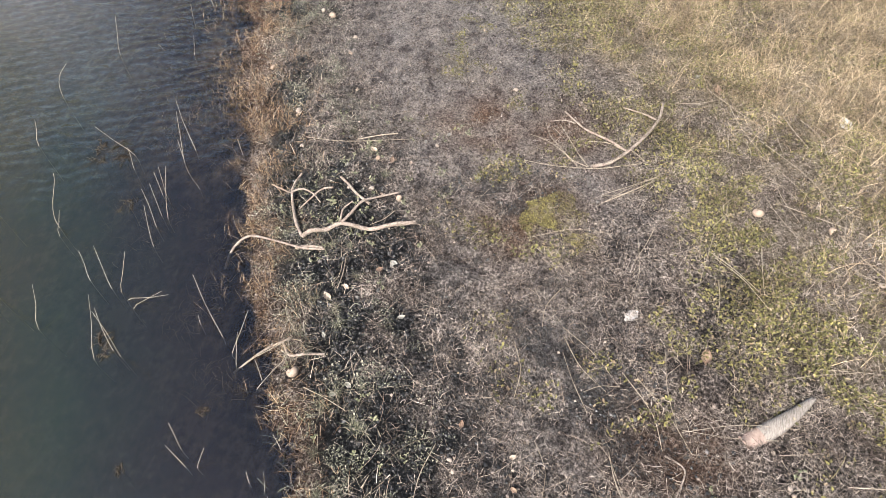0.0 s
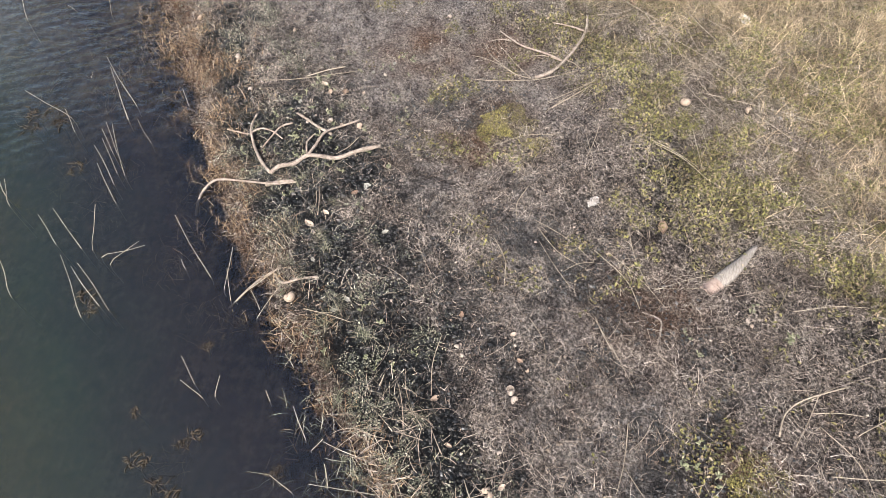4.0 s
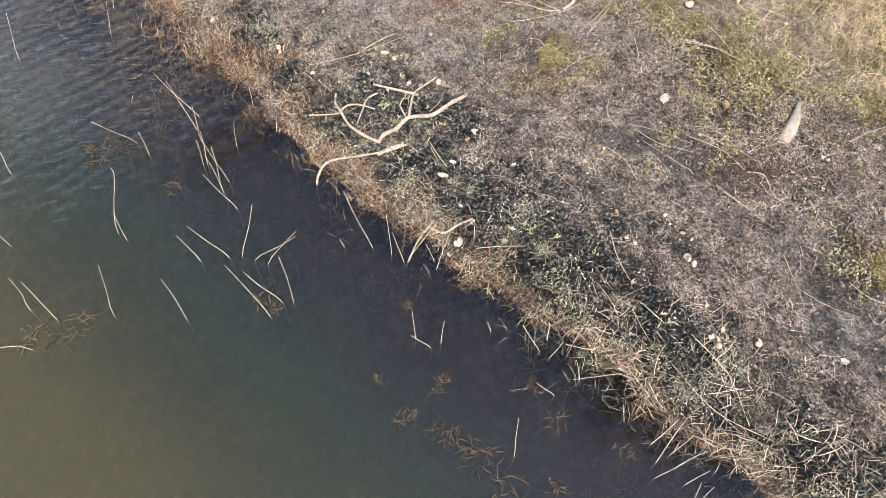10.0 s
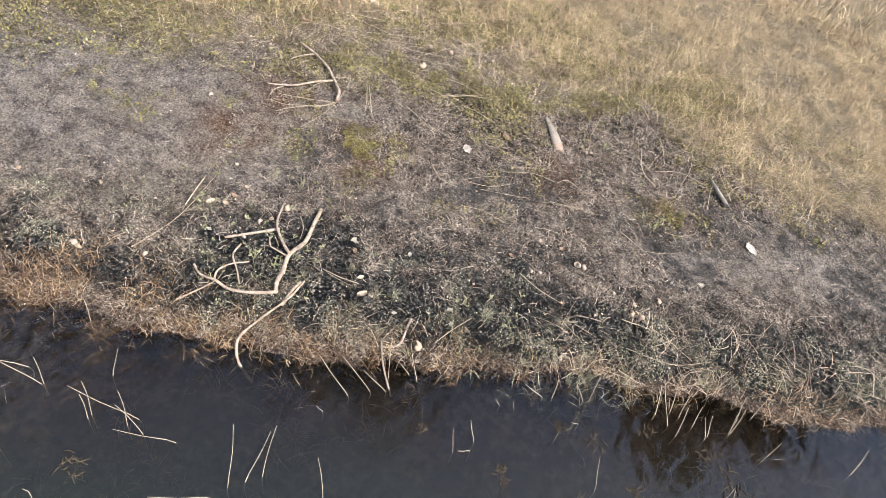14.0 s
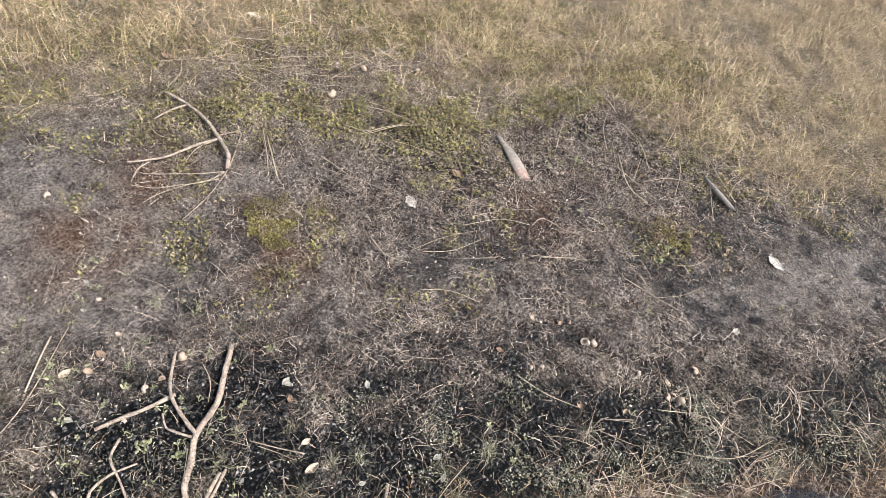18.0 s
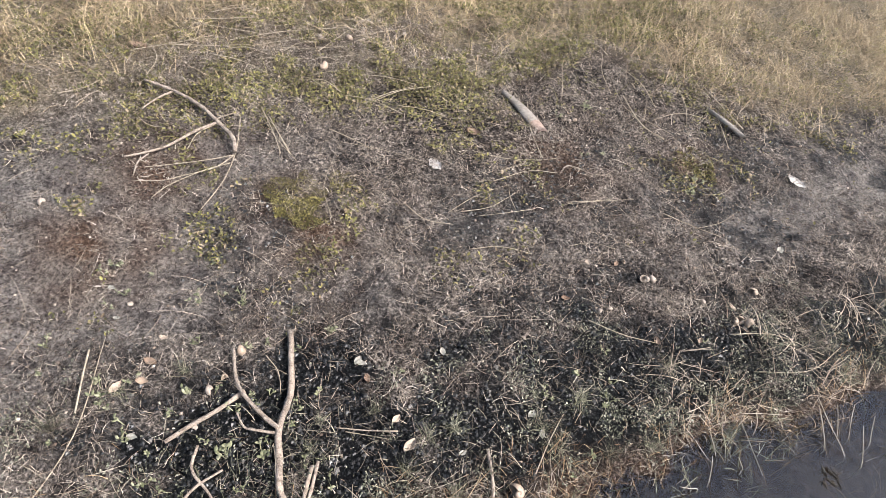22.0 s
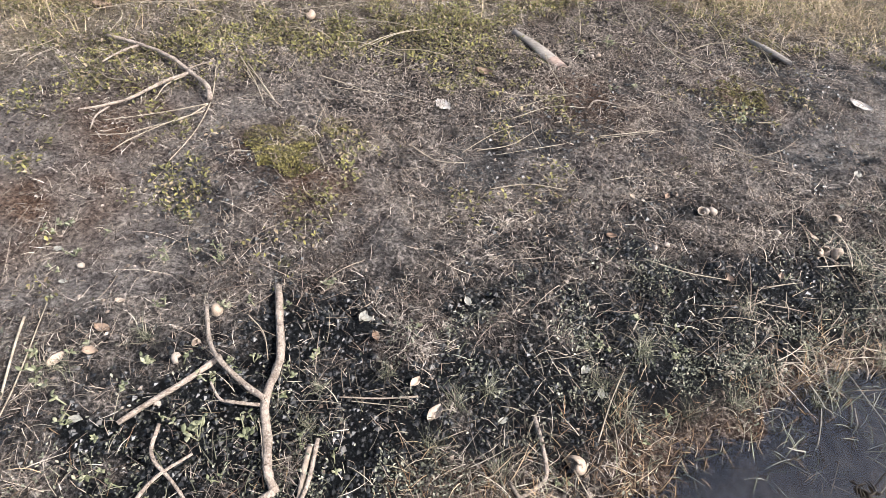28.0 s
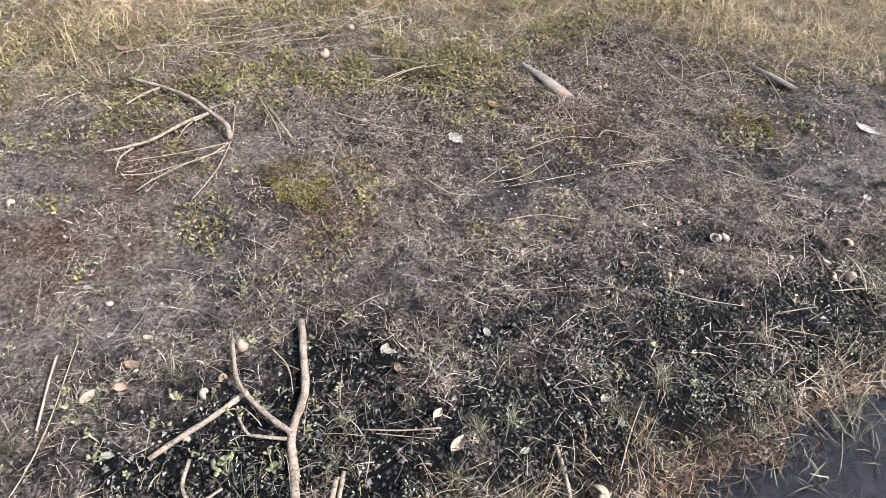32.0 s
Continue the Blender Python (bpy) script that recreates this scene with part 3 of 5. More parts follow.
def strands(name, x, y, length, width, rise, droop, curl, mat, label, category, lift=0.012, segs=3, seed=1, floor=None):
    """Thin bent blades: rise is the first angle from the ground, droop what it loses along its way (radians, low and high)."""
    rng = np.random.default_rng(seed)
    n = len(x)
    ground_z = height(x, y) if floor is None else np.full(n, floor)
    ln = rng.uniform(length[0], length[1], n) * rng.uniform(0.6, 1.0, n)
    wd = rng.uniform(width[0], width[1], n)
    head = rng.uniform(-math.pi, math.pi, n)
    el = rng.uniform(rise[0], rise[1], n)
    dr = rng.uniform(droop[0], droop[1], n) / segs
    cu = rng.uniform(-curl, curl, n) / segs
    p = np.stack([x, y, ground_z + rng.uniform(0, lift, n)], 1)
    rows = []
    roll = rng.uniform(-0.6, 0.6, n)
    for k in range(segs + 1):
        w = wd * (1 - 0.75 * (k / segs) ** 1.5) * 0.5
        side = np.stack([-np.sin(head) * np.cos(roll), np.cos(head) * np.cos(roll), np.sin(roll)], 1) * w[:, None]
        rows += [p - side, p + side]
        step = ln / segs
        p = p + np.stack([np.cos(head) * np.cos(el), np.sin(head) * np.cos(el), np.sin(el)], 1) * step[:, None]
        p[:, 2] = np.maximum(p[:, 2], ground_z + 0.003)
        el, head = el - dr, head + cu
    verts = np.stack(rows, 1).reshape(-1, 3)
    m = 2 * (segs + 1)
    base = (np.arange(n) * m)[:, None]
    faces = np.concatenate([base + np.array([[2 * k, 2 * k + 1, 2 * k + 3, 2 * k + 2]]) for k in range(segs)], 0)
    ob = new(name, mesh_of(name, verts, faces, mat))
    return tagged(ob, label, category, kind="stuff")


def leaflets(name, x, y, size, tilt, rise, mat, label, category, seed=1, floor=None):
    """Small folded leaves, each of two halves along a midrib."""
    rng = np.random.default_rng(seed)
    n = len(x)
    z = (height(x, y) if floor is None else np.full(n, floor)) + rng.uniform(rise[0], rise[1], n)
    s = rng.uniform(size[0], size[1], n)
    h, e = rng.uniform(-math.pi, math.pi, n), rng.uniform(-0.2, tilt, n)
    f = np.stack([np.cos(h) * np.cos(e), np.sin(h) * np.cos(e), np.sin(e)], 1) * s[:, None]
    r = np.stack([-np.sin(h), np.cos(h), rng.uniform(-0.3, 0.3, n)], 1) * (s * rng.uniform(0.16, 0.34, n))[:, None]
    up = np.zeros((n, 3))
    up[:, 2] = s * 0.14
    c = np.stack([x, y, z], 1)
    verts = np.stack([c, c + f * 0.35 + r + up, c + f * 0.8 + r * 0.7 + up, c + f, c + f * 0.8 - r * 0.7 + up, c + f * 0.35 - r + up], 1).reshape(-1, 3)
    base = (np.arange(n) * 6)[:, None]
    faces = np.concatenate([base + np.array([[0, 1, 2, 3]]), base + np.array([[0, 3, 4, 5]])], 0)
    ob = new(name, mesh_of(name, verts, faces, mat))
    return tagged(ob, label, category, kind="stuff")


def crumbs(name, x, y, size, mat, label, category, seed=1):
    rng = np.random.default_rng(seed)
    n = len(x)
    s = size[0] + (size[1] - size[0]) * rng.random(n) ** 3
    c = np.stack([x, y, height(x, y) + s * 0.2], 1)
    octa = np.array([(1, 0, 0), (0, 1, 0), (-1, 0, 0), (0, -1, 0), (0, 0, 0.7), (0, 0, -0.7)], float)
    v = octa[None] * s[:, None, None] * rng.uniform(0.6, 1.3, (n, 6, 1))
    a = rng.uniform(0, 6.3, n)
    ca, sa = np.cos(a)[:, None], np.sin(a)[:, None]
    v = np.stack([v[:, :, 0] * ca - v[:, :, 1] * sa, v[:, :, 0] * sa + v[:, :, 1] * ca, v[:, :, 2]], 2) + c[:, None]
    tri = np.array([(0, 1, 4), (1, 2, 4), (2, 3, 4), (3, 0, 4), (1, 0, 5), (2, 1, 5), (3, 2, 5), (0, 3, 5)])
    faces = ((np.arange(n) * 6)[:, None, None] + tri[None]).reshape(-1, 3)
    return tagged(new(name, mesh_of(name, v.reshape(-1, 3), faces, mat)), label, category, kind="stuff")


def near(x, y, reach=1.0):
    """Fewer pieces far from the middle of the bank."""
    return np.clip(1.25 - 0.28 * reach * np.hypot(np.asarray(x) - 0.3, np.asarray(y) - 0.2), 0.12, 1)


land = lambda x, y: smooth(0.0, 0.08, inland(x, y))
bare = lambda x, y: land(x, y) * near(x, y, 0.8) * (1 - 0.6 * bare_dirt(x, y)) * (1 - 0.9 * black_mud(x, y)) * (1 - 0.5 * smooth(0.5, 1.2, grassy(x, y)))
x, y = scatter(460000, -3.0, 3.0, -2.4, 2.8, lambda x, y: bare(x, y) * (0.06 + 1.1 * smooth(0.34, 0.66, 0.55 * vnoise(x, y, 4.0, 61) + 0.45 * vnoise(x, y, 13.0, 74))), 1)
strands("matted_fibres", x, y, (0.015, 0.065), (0.0010, 0.0024), (-0.1, 0.8), (0.0, 1.0), 0.6, STRAW, "mat of short grey-brown dead fibres lying on mud", "dead grass", lift=0.016, segs=2, seed=2)
x, y = scatter(120000, -3.2, 3.6, -2.5, 4.2, lambda x, y: bare(x, y) * (0.06 + 1.1 * smooth(0.34, 0.66, 0.55 * vnoise(x, y, 3.5, 72) + 0.45 * vnoise(x, y, 12.0, 75))), 27)
strands("dry_thatch", x, y, (0.03, 0.11), (0.0009, 0.0021), (0.0, 0.6), (0.1, 1.0), 1.1, STRAW, "loose fine grey-brown dead grass lying on mud", "dead grass", seed=28)
x, y = scatter(22000, -3.4, 3.8, -2.6, 4.6, lambda x, y: land(x, y) * near(x, y) * (1 - 0.6 * black_mud(x, y)) * (1 - 0.5 * bare_dirt(x, y)) * (0.12 + 0.4 * vnoise(x, y, 2.0, 62) + 0.6 * smooth(-0.8, 0.2, grassy(x, y))), 3)
strands("pale_straw", x, y, (0.06, 0.26), (0.0011, 0.0024), (0.0, 0.25), (0.1, 0.6), 0.8, CHAFF, "long pale straws lying loose over the bank", "straw", lift=0.02, segs=5, seed=4)


def rust_band(x, y):
    """The strip of rusty dead growth along the water, broader where the bank is overgrown."""
    wide = 0.11 + 0.10 * smooth(0.2, -0.6, x)
    return np.exp(-((inland(x, y) - 0.07 - 0.5 * (wide - 0.11)) / wide) ** 2)


x, y = scatter(360000, -3.8, 3.8, -3.2, 2.0, lambda x, y: rust_band(x, y) * (1 - 0.6 * smooth(0.3, 0.9, x)) * (0.05 + 0.95 * smooth(0.40, 0.62, 0.35 * vnoise(x, y, 5.0, 69) + 0.4 * vnoise(x, y, 12.0, 76) + 0.25 * vnoise(x, y, 27.0, 84))), 5)
strands("shore_thatch", x, y, (0.03, 0.11), (0.0013, 0.0028), (0.1, 1.4), (0.0, 1.1), 0.6, RUSTY, "rusty brown thatch and stubble along the water's edge", "dead grass", lift=0.02, seed=6)


def plants(x, y):
    """The overgrown strip of the bank; narrower where the mud is trampled."""
    top = 0.66 - 0.24 * smooth(0.4, 1.3, x)
    return smooth(0.02, 0.13, inland(x, y)) * (1 - smooth(top - 0.2, top + 0.15, inland(x, y) + 0.25 * (vnoise(x, y, 2.5, 94) - 0.5)))



x, y = scatter(200000, -3.8, 3.8, -3.0, 2.2, lambda x, y: plants(x, y) * (0.03 + 0.97 * clumps(x, y)) * (0.30 + 0.70 * smooth(0.3, 1.5, x)), 7)
strands("bank_grass", x, y, (0.02, 0.085), (0.0010, 0.0026), (0.2, 1.4), (0.0, 1.1), 0.5, GREEN, "pale green and straw-coloured grass on the black mud", "grass", lift=0.02, seed=8)


def weedy(x, y):
    """Leafy weeds in small crowded clumps, few where the soil is bare and none in the rusty strip."""
    d = inland(x, y)
    tight = smooth(0.50, 0.60, 0.55 * vnoise(x, y, 13.0, 99) + 0.45 * vnoise(x, y, 5.0, 100))
    bare_part = 1 - 0.8 * smooth(-1.0, -0.7, x) * smooth(0.35, 0.1, x) * smooth(0.2, 0.3, d)
    return plants(x, y) * (0.04 + 0.96 * tight) * bare_part * (1 - 0.8 * smooth(0.0, -0.4, x) * (1 - smooth(0.16, 0.26, d)))


x, y = scatter(850000, -3.8, 3.8, -3.0, 2.2, weedy, 9)
leaflets("bank_weeds", x, y, (0.004, 0.012), 1.2, (0.003, 0.010 + 0.040 * vnoise(x, y, 13.0, 99)), GREY_LEAF, "low grey-green weeds along the muddy bank", "weeds", seed=10)
x, y = scatter(18000, -3.8, 3.8, -3.0, 2.2, lambda x, y: plants(x, y) * (0.08 + 0.92 * clumps(x - 0.8, y + 0.5)), 35)
strands("bank_straw", x, y, (0.05, 0.16), (0.0013, 0.0028), (0.0, 0.9), (0.1, 1.2), 0.7, COARSE, "dry straw-coloured stems tangled over the muddy bank", "dead grass", lift=0.03, segs=4, seed=36)

x, y = scatter(60000, -3.8, 3.8, -3.2, 2.2, lambda x, y: smooth(-0.06, 0.03, inland(x, y)) * (1 - smooth(0.10, 0.30, inland(x, y))) * smooth(0.47, 0.66, 0.5 * vnoise(x, y, 5.5, 71) + 0.5 * vnoise(x, y, 15.0, 96)) * (0.75 + 0.25 * smooth(0.2, 1.6, x)), 25)
strands("shore_grass", x, y, (0.04, 0.12), (0.0016, 0.0034), (0.5, 1.5), (0.2, 1.6), 0.6, RUSTY, "rusty straw-coloured grass overhanging the water's edge", "grass", seed=26)
x, y = scatter(20000, 0.1, 3.6, -1.6, 1.8, lambda x, y: smooth(-0.03, 0.06, inland(x, y)) * (1 - smooth(0.22, 0.55, inland(x, y))) * smooth(0.46, 0.58, 0.5 * vnoise(x, y, 7.0, 81) + 0.5 * vnoise(x, y, 18.0, 82)) * smooth(0.1, 0.9, x), 33)
strands("coarse_shore_grass", x, y, (0.03, 0.11), (0.0018, 0.0040), (0.0, 1.2), (0.2, 1.6), 0.7, COARSE, "coarse straw-coloured grass tangled over black mud", "grass", lift=0.03, segs=3, seed=34)
x, y = scatter(9000, 0.9, 3.8, -0.9, 2.2, lambda x, y: smooth(0.0, 0.08, inland(x, y)) * (1 - smooth(0.32, 0.5, inland(x, y))) * smooth(1.0, 1.5, x) * smooth(0.42, 0.60, 0.6 * vnoise(x, y, 4.0, 87) + 0.4 * vnoise(x, y, 11.0, 88)), 37)
strands("trampled_stems", x, y, (0.09, 0.24), (0.0022, 0.0040), (0.0, 0.7), (0.1, 1.0), 0.8, CHAFF, "thick pale trampled stems lying over black mud", "dead grass", lift=0.035, segs=5, seed=38)


def meadow(x, y):
    late = 0.30 * smooth(1.1, 0.5, x)
    return smooth(late - 0.45, late + 0.45, grassy(x, y))


x, y = scatter(300000, -4.2, 4.8, -1.5, 6.0, lambda x, y: meadow(x, y) * (0.10 + 0.90 * smooth(0.30, 0.66, 0.4 * vnoise(x, y, 3.0, 65) + 0.35 * vnoise(x, y, 9.0, 73) + 0.25 * vnoise(x, y, 21.0, 85))), 11)
strands("dry_meadow_grass", x, y, (0.05, 0.22), (0.0013, 0.0033), (0.0, 1.2), (0.2, 1.6), 0.7, HAY, "tangled dry yellow meadow grass", "grass", lift=0.03, seed=12)
x, y = scatter(130000, -9, 11, -5, 15, lambda x, y: smooth(0.2, 0.8, grassy(x, y)) * ((np.abs(x - 0.3) > 4.0) | (y > 5.4)) * np.clip(1.3 - 0.09 * np.hypot(x, y), 0.1, 1), 13)
strands("far_meadow_grass", x, y, (0.12, 0.34), (0.004, 0.010), (0.1, 1.3), (0.4, 1.8), 1.0, HAY, "dry yellow meadow grass further from the pond", "grass", lift=0.03, segs=2, seed=14)


def green_zone(x, y):
    g = grassy(x, y)
    patchy = (0.45 + 0.55 * smooth(-1.6, -0.9, x)) * (1 - 0.9 * smooth(1.0, 1.6, x))
    return patchy * smooth(-0.8, -0.1, g) * (1 - 0.7 * smooth(0.6, 1.5, g)) * smooth(0.42, 0.55, 0.4 * vnoise(x, y, 2.2, 66) + 0.35 * vnoise(x, y, 8.0, 78) + 0.25 * vnoise(x, y, 22.0, 83)) * land(x, y)


x, y = scatter(400000, -3.2, 3.4, -1.0, 3.4, lambda x, y: np.maximum(green_zone(x, y), 0.5 * smooth(0.8, 1.4, inland(x, y)) * smooth(0.66, 0.76, 0.6 * vnoise(x, y, 4.0, 70) + 0.4 * vnoise(x, y, 15.0, 86)) * land(x, y)), 15)
leaflets("green_weeds", x, y, (0.008, 0.021), 0.9, (0.003, 0.035), LEAFY, "low yellow-green creeping weeds at the meadow's edge", "weeds", seed=16)
x, y = scatter(42000, -3.6, 4.0, -1.0, 4.2, green_zone, 17)
strands("green_meadow_grass", x, y, (0.04, 0.16), (0.0015, 0.0032), (0.3, 1.4), (0.2, 1.4), 0.6, LEAFY, "fresh green grass among the dry meadow", "grass", seed=18)
x, y = scatter(40000, -2.4, 3.0, -2.0, 2.6, lambda x, y: land(x, y) * near(x, y) * (1 - 0.5 * black_mud(x, y)) * smooth(0.3, 0.75, 0.5 * vnoise(x, y, 6.0, 79) + 0.5 * vnoise(x, y, 17.0, 80)), 29)
strands("loose_chaff", x, y, (0.02, 0.075), (0.0012, 0.0024), (0.0, 0.5), (0.0, 0.7), 1.2, CHAFF, "pale bits of dry grass strewn over the mud", "dead grass", lift=0.022, segs=2, seed=30)
x, y = scatter(45000, -2.6, 3.2, -2.2, 2.6, lambda x, y: land(x, y) * near(x, y) * (1 - 0.8 * black_mud(x, y)) * (0.3 + 0.7 * vnoise(x, y, 5.0, 67)), 19)
crumbs("soil_crumbs", x, y, (0.0015, 0.009), CLOD, "loose crumbs of soil and small pale stones", "gravel", seed=20)
x, y = scatter(180000, -2.2, 3.2, -2.2, 1.8, lambda x, y: black_mud(x, y) * smooth(0.1, 0.3, inland(x, y)), 31)
crumbs("mud_clods", x, y, (0.003, 0.011), MUD_CLOD, "black wet clods of mud on the trampled bank", "mud", seed=32)
x, y = scatter(90000, -3.2, 3.4, -3.2, 1.0, lambda x, y: smooth(-1.3, -0.15, inland(x, y)) * (inland(x, y) < -0.02) * smooth(0.52, 0.68, 0.6 * vnoise(x, y, 3.5, 68) + 0.4 * vnoise(x, y, 11.0, 97)), 21)
strands("drowned_weeds", x, y, (0.04, 0.13), (0.0018, 0.0038), (0.1, 1.3), (0.2, 1.4), 1.0, ALGAE, "brown drowned weeds on the pond bed", "water weeds", seed=22)
x, y = scatter(7000, -3.4, 3.4, -3.4, 1.0, lambda x, y: (inland(x, y) < 0.0) * smooth(-0.55, -0.1, inland(x, y)) * np.maximum(smooth(0.3, -0.5, x), 0.6 * smooth(1.4, 1.8, x)) * smooth(0.40, 0.60, vnoise(x, y, 6.0, 98)), 23)
strands("reed_stubble", x, y, (0.04, 0.11), (0.0016, 0.0032), (0.8, 1.5), (-0.1, 0.3), 0.3, HAY, "short dead reed stubs standing in shallow water", "reed stubble", seed=24, floor=-0.115, lift=0.005)


# ---- fallen wood ----
def limb(points, r0, r1, lift, seed, wobble=0.16, sides=9):
    line = curve_through([(px, py, max(gz(px, py), WATER - 0.03) + (lift[k] if isinstance(lift, (list, tuple)) else lift)) for k, (px, py) in enumerate(points)], 5)
    rng = np.random.default_rng(seed)
    radii = [0.88 * (r0 + (r1 - r0) * k / (len(line) - 1)) * (1 + wobble * (rng.random() - 0.5)) for k in range(len(line))]
    return tube(line, radii, sides, 0.32, seed)


def stick(points, r0, r1, lift, mat, label, name="stick", seed=1):
    ob = new(name, clean_mesh(name, *limb(points, r0, r1, lift, seed), mat))
    return tagged(ob, label, "stick", "sticks on the bank")


def branch(label, mat, limbs):
    root = tagged(new("fallen_branch"), label, "branch", "fallen branches")
    bearer = root
    for k, (kind, points, r0, r1, lift) in enumerate(limbs):
        ob = part(kind, clean_mesh(kind, *limb(points, r0, r1, lift, 31 + k), mat), bearer if kind == "twig" else root)
        bearer = bearer if kind == "twig" else ob
    return root


branch("pale forked dead branch lying on dark mud near the water", BARK, [
    ("main_limb", [(-0.225, -0.525), (-0.168, -0.645), (-0.125, -0.75), (-0.100, -0.885), (-0.065, -0.96), (-0.030, -1.035), (0.004, -1.075)], 0.013, 0.012, 0.03),
    ("main_limb", [(0.004, -1.075), (-0.07, -1.145), (-0.164, -1.21), (-0.234, -1.243), (-0.311, -1.262), (-0.372, -1.25)], 0.010, 0.006, 0.04),
    ("side_limb", [(-0.100, -0.885), (-0.165, -0.863), (-0.245, -0.827), (-0.307, -0.769), (-0.368, -0.668)], 0.009, 0.006, 0.04),
    ("twig", [(-0.100, -0.897), (-0.169, -0.914), (-0.206, -0.913), (-0.244, -0.883)], 0.006, 0.003, 0.03),
    ("twig", [(-0.236, -1.244), (-0.265, -1.195), (-0.252, -1.128), (-0.201, -1.056)], 0.006, 0.004, 0.04),
    ("twig", [(-0.30, -1.02), (-0.285, -1.085), (-0.214, -1.125), (-0.150, -1.165)], 0.006, 0.004, 0.045),
])
stick([(-0.409, -1.032), (-0.366, -0.962), (-0.304, -0.890), (-0.262, -0.800)], 0.008, 0.009, 0.02, BARK, "straight pale stick lying on the bank", seed=3)
stick([(-0.303, -1.415), (-0.262, -1.30), (-0.240, -1.25)], 0.005, 0.004, 0.015, BARK, "short pale twig by the water", seed=4)
stick([(0.037, -0.940), (0.046, -1.007), (0.062, -1.09)], 0.008, 0.009, 0.015, DARK_BARK, "grey-brown stick end in the mud", seed=5)
stick([(0.571, -0.690), (0.601, -0.772), (0.622, -0.844), (0.588, -0.889), (0.550, -0.92)], 0.007, 0.006, 0.02, BARK, "bent pale stick at the water's edge", seed=6)
stick([(-0.795, -0.838), (-0.752, -0.93), (-0.697, -1.055)], 0.004, 0.003, 0.03, REED, "pale reed stem lying on the bank", seed=7)
stick([(0.05, -0.924), (0.066, -1.045), (0.05, -1.209), (0.061, -1.348), (0.107, -1.409), (0.167, -1.433), (0.240, -1.435)], 0.006, 0.008, [0.02, 0.03, 0.04, 0.05, 0.04, 0.02, -0.02], BARK, "curved pale stick dipping into the water", seed=8)
stick([(0.764, -1.071), (0.63, -0.978), (0.533, -0.879)], 0.005, 0.006, 0.02, DARK_BARK, "thin brown stick at the water's edge", seed=9)
stick([(-0.673, -1.371), (-0.658, -1.107), (-0.79, -0.768)], 0.0024, 0.0016, 0.015, REED, "long thin pale stem lying on the bank", seed=10)
stick([(-0.641, 0.376), (-0.861, 0.601)], 0.004, 0.003, 0.02, REED, "thin pale stem lying among grass", seed=11)
stick([(0.602, 0.812), (0.629, 0.888), (0.690, 0.886), (0.760, 0.866), (0.820, 0.872), (0.858, 0.930)], 0.0045, 0.0028, 0.010, BARK, "small curled pale root on dry soil", seed=12)
stick([(1.11, 1.305), (1.014, 1.346), (0.944, 1.437), (0.86, 1.635)], 0.004, 0.003, 0.03, REED, "curved yellowish stem at the meadow's edge", seed=13)
stick([(0.30, 0.60), (0.45, 0.74), (0.59, 0.80)], 0.002, 0.0014, 0.012, REED, "long thin straw-coloured stem on dry soil", seed=14)
stick([(0.26, -0.755), (0.16, -0.775), (0.06, -0.80)], 0.003, 0.002, 0.012, DARK_BARK, "thin brown twig on black mud", seed=15)
branch("bleached forked branch lying in the grass", BARK, [
    ("main_limb", [(-1.504, 0.575), (-1.35, 0.566), (-1.169, 0.505), (-1.032, 0.432), (-0.918, 0.355), (-0.857, 0.268)], 0.009, 0.0115, 0.045),
    ("side_limb", [(-1.040, 0.425), (-1.090, 0.322), (-1.144, 0.191), (-1.202, 0.11), (-1.252, 0.036)], 0.008, 0.005, 0.04),
    ("side_limb", [(-1.345, 0.566), (-1.366, 0.468), (-1.376, 0.350)], 0.007, 0.004, 0.04),
    ("twig", [(-1.193, 0.115), (-1.201, 0.046), (-1.172, -0.031)], 0.005, 0.003, 0.03),
    ("twig", [(-1.045, 0.44), (-1.01, 0.485), (-0.968, 0.525)], 0.004, 0.002, 0.05),
])
for k, pts in enumerate(([(-0.962, 0.518), (-0.871, 0.303), (-0.821, 0.12), (-0.815, 0.008), (-0.819, -0.101)], [(-0.851, 0.238), (-0.894, 0.14), (-0.991, 0.061), (-1.057, -0.004), (-1.159, -0.054)],
                         [(-0.839, 0.185), (-0.934, 0.101), (-1.02, -0.017), (-1.036, -0.115)], [(-0.911, 0.634), (-0.77, 0.473), (-0.672, 0.346)], [(-1.043, 0.412), (-1.076, 0.319), (-1.062, 0.21)], [(-0.853, 0.245), (-0.95, 0.17), (-1.06, 0.10), (-1.16, 0.03)])):
    stick(pts, 0.0027, 0.0016, 0.035, REED, "yellow dry stalk beside the bleached branch", "dry_stalk", 41 + k)


def straw(a, b, bow, seed, lift=0.018, thick=0.0016):
    """One long dry stem, slightly bowed, lying on the ground."""
    mid = ((a[0] + b[0]) / 2 - (b[1] - a[1]) * bow, (a[1] + b[1]) / 2 + (b[0] - a[0]) * bow)
    ob = stick([a, mid, b], thick, thick * 0.6, lift, REED, "long pale dry stem lying on the ground", "straw", seed)
    ob["category"], ob["group"] = "straw", "long straws"
    return ob


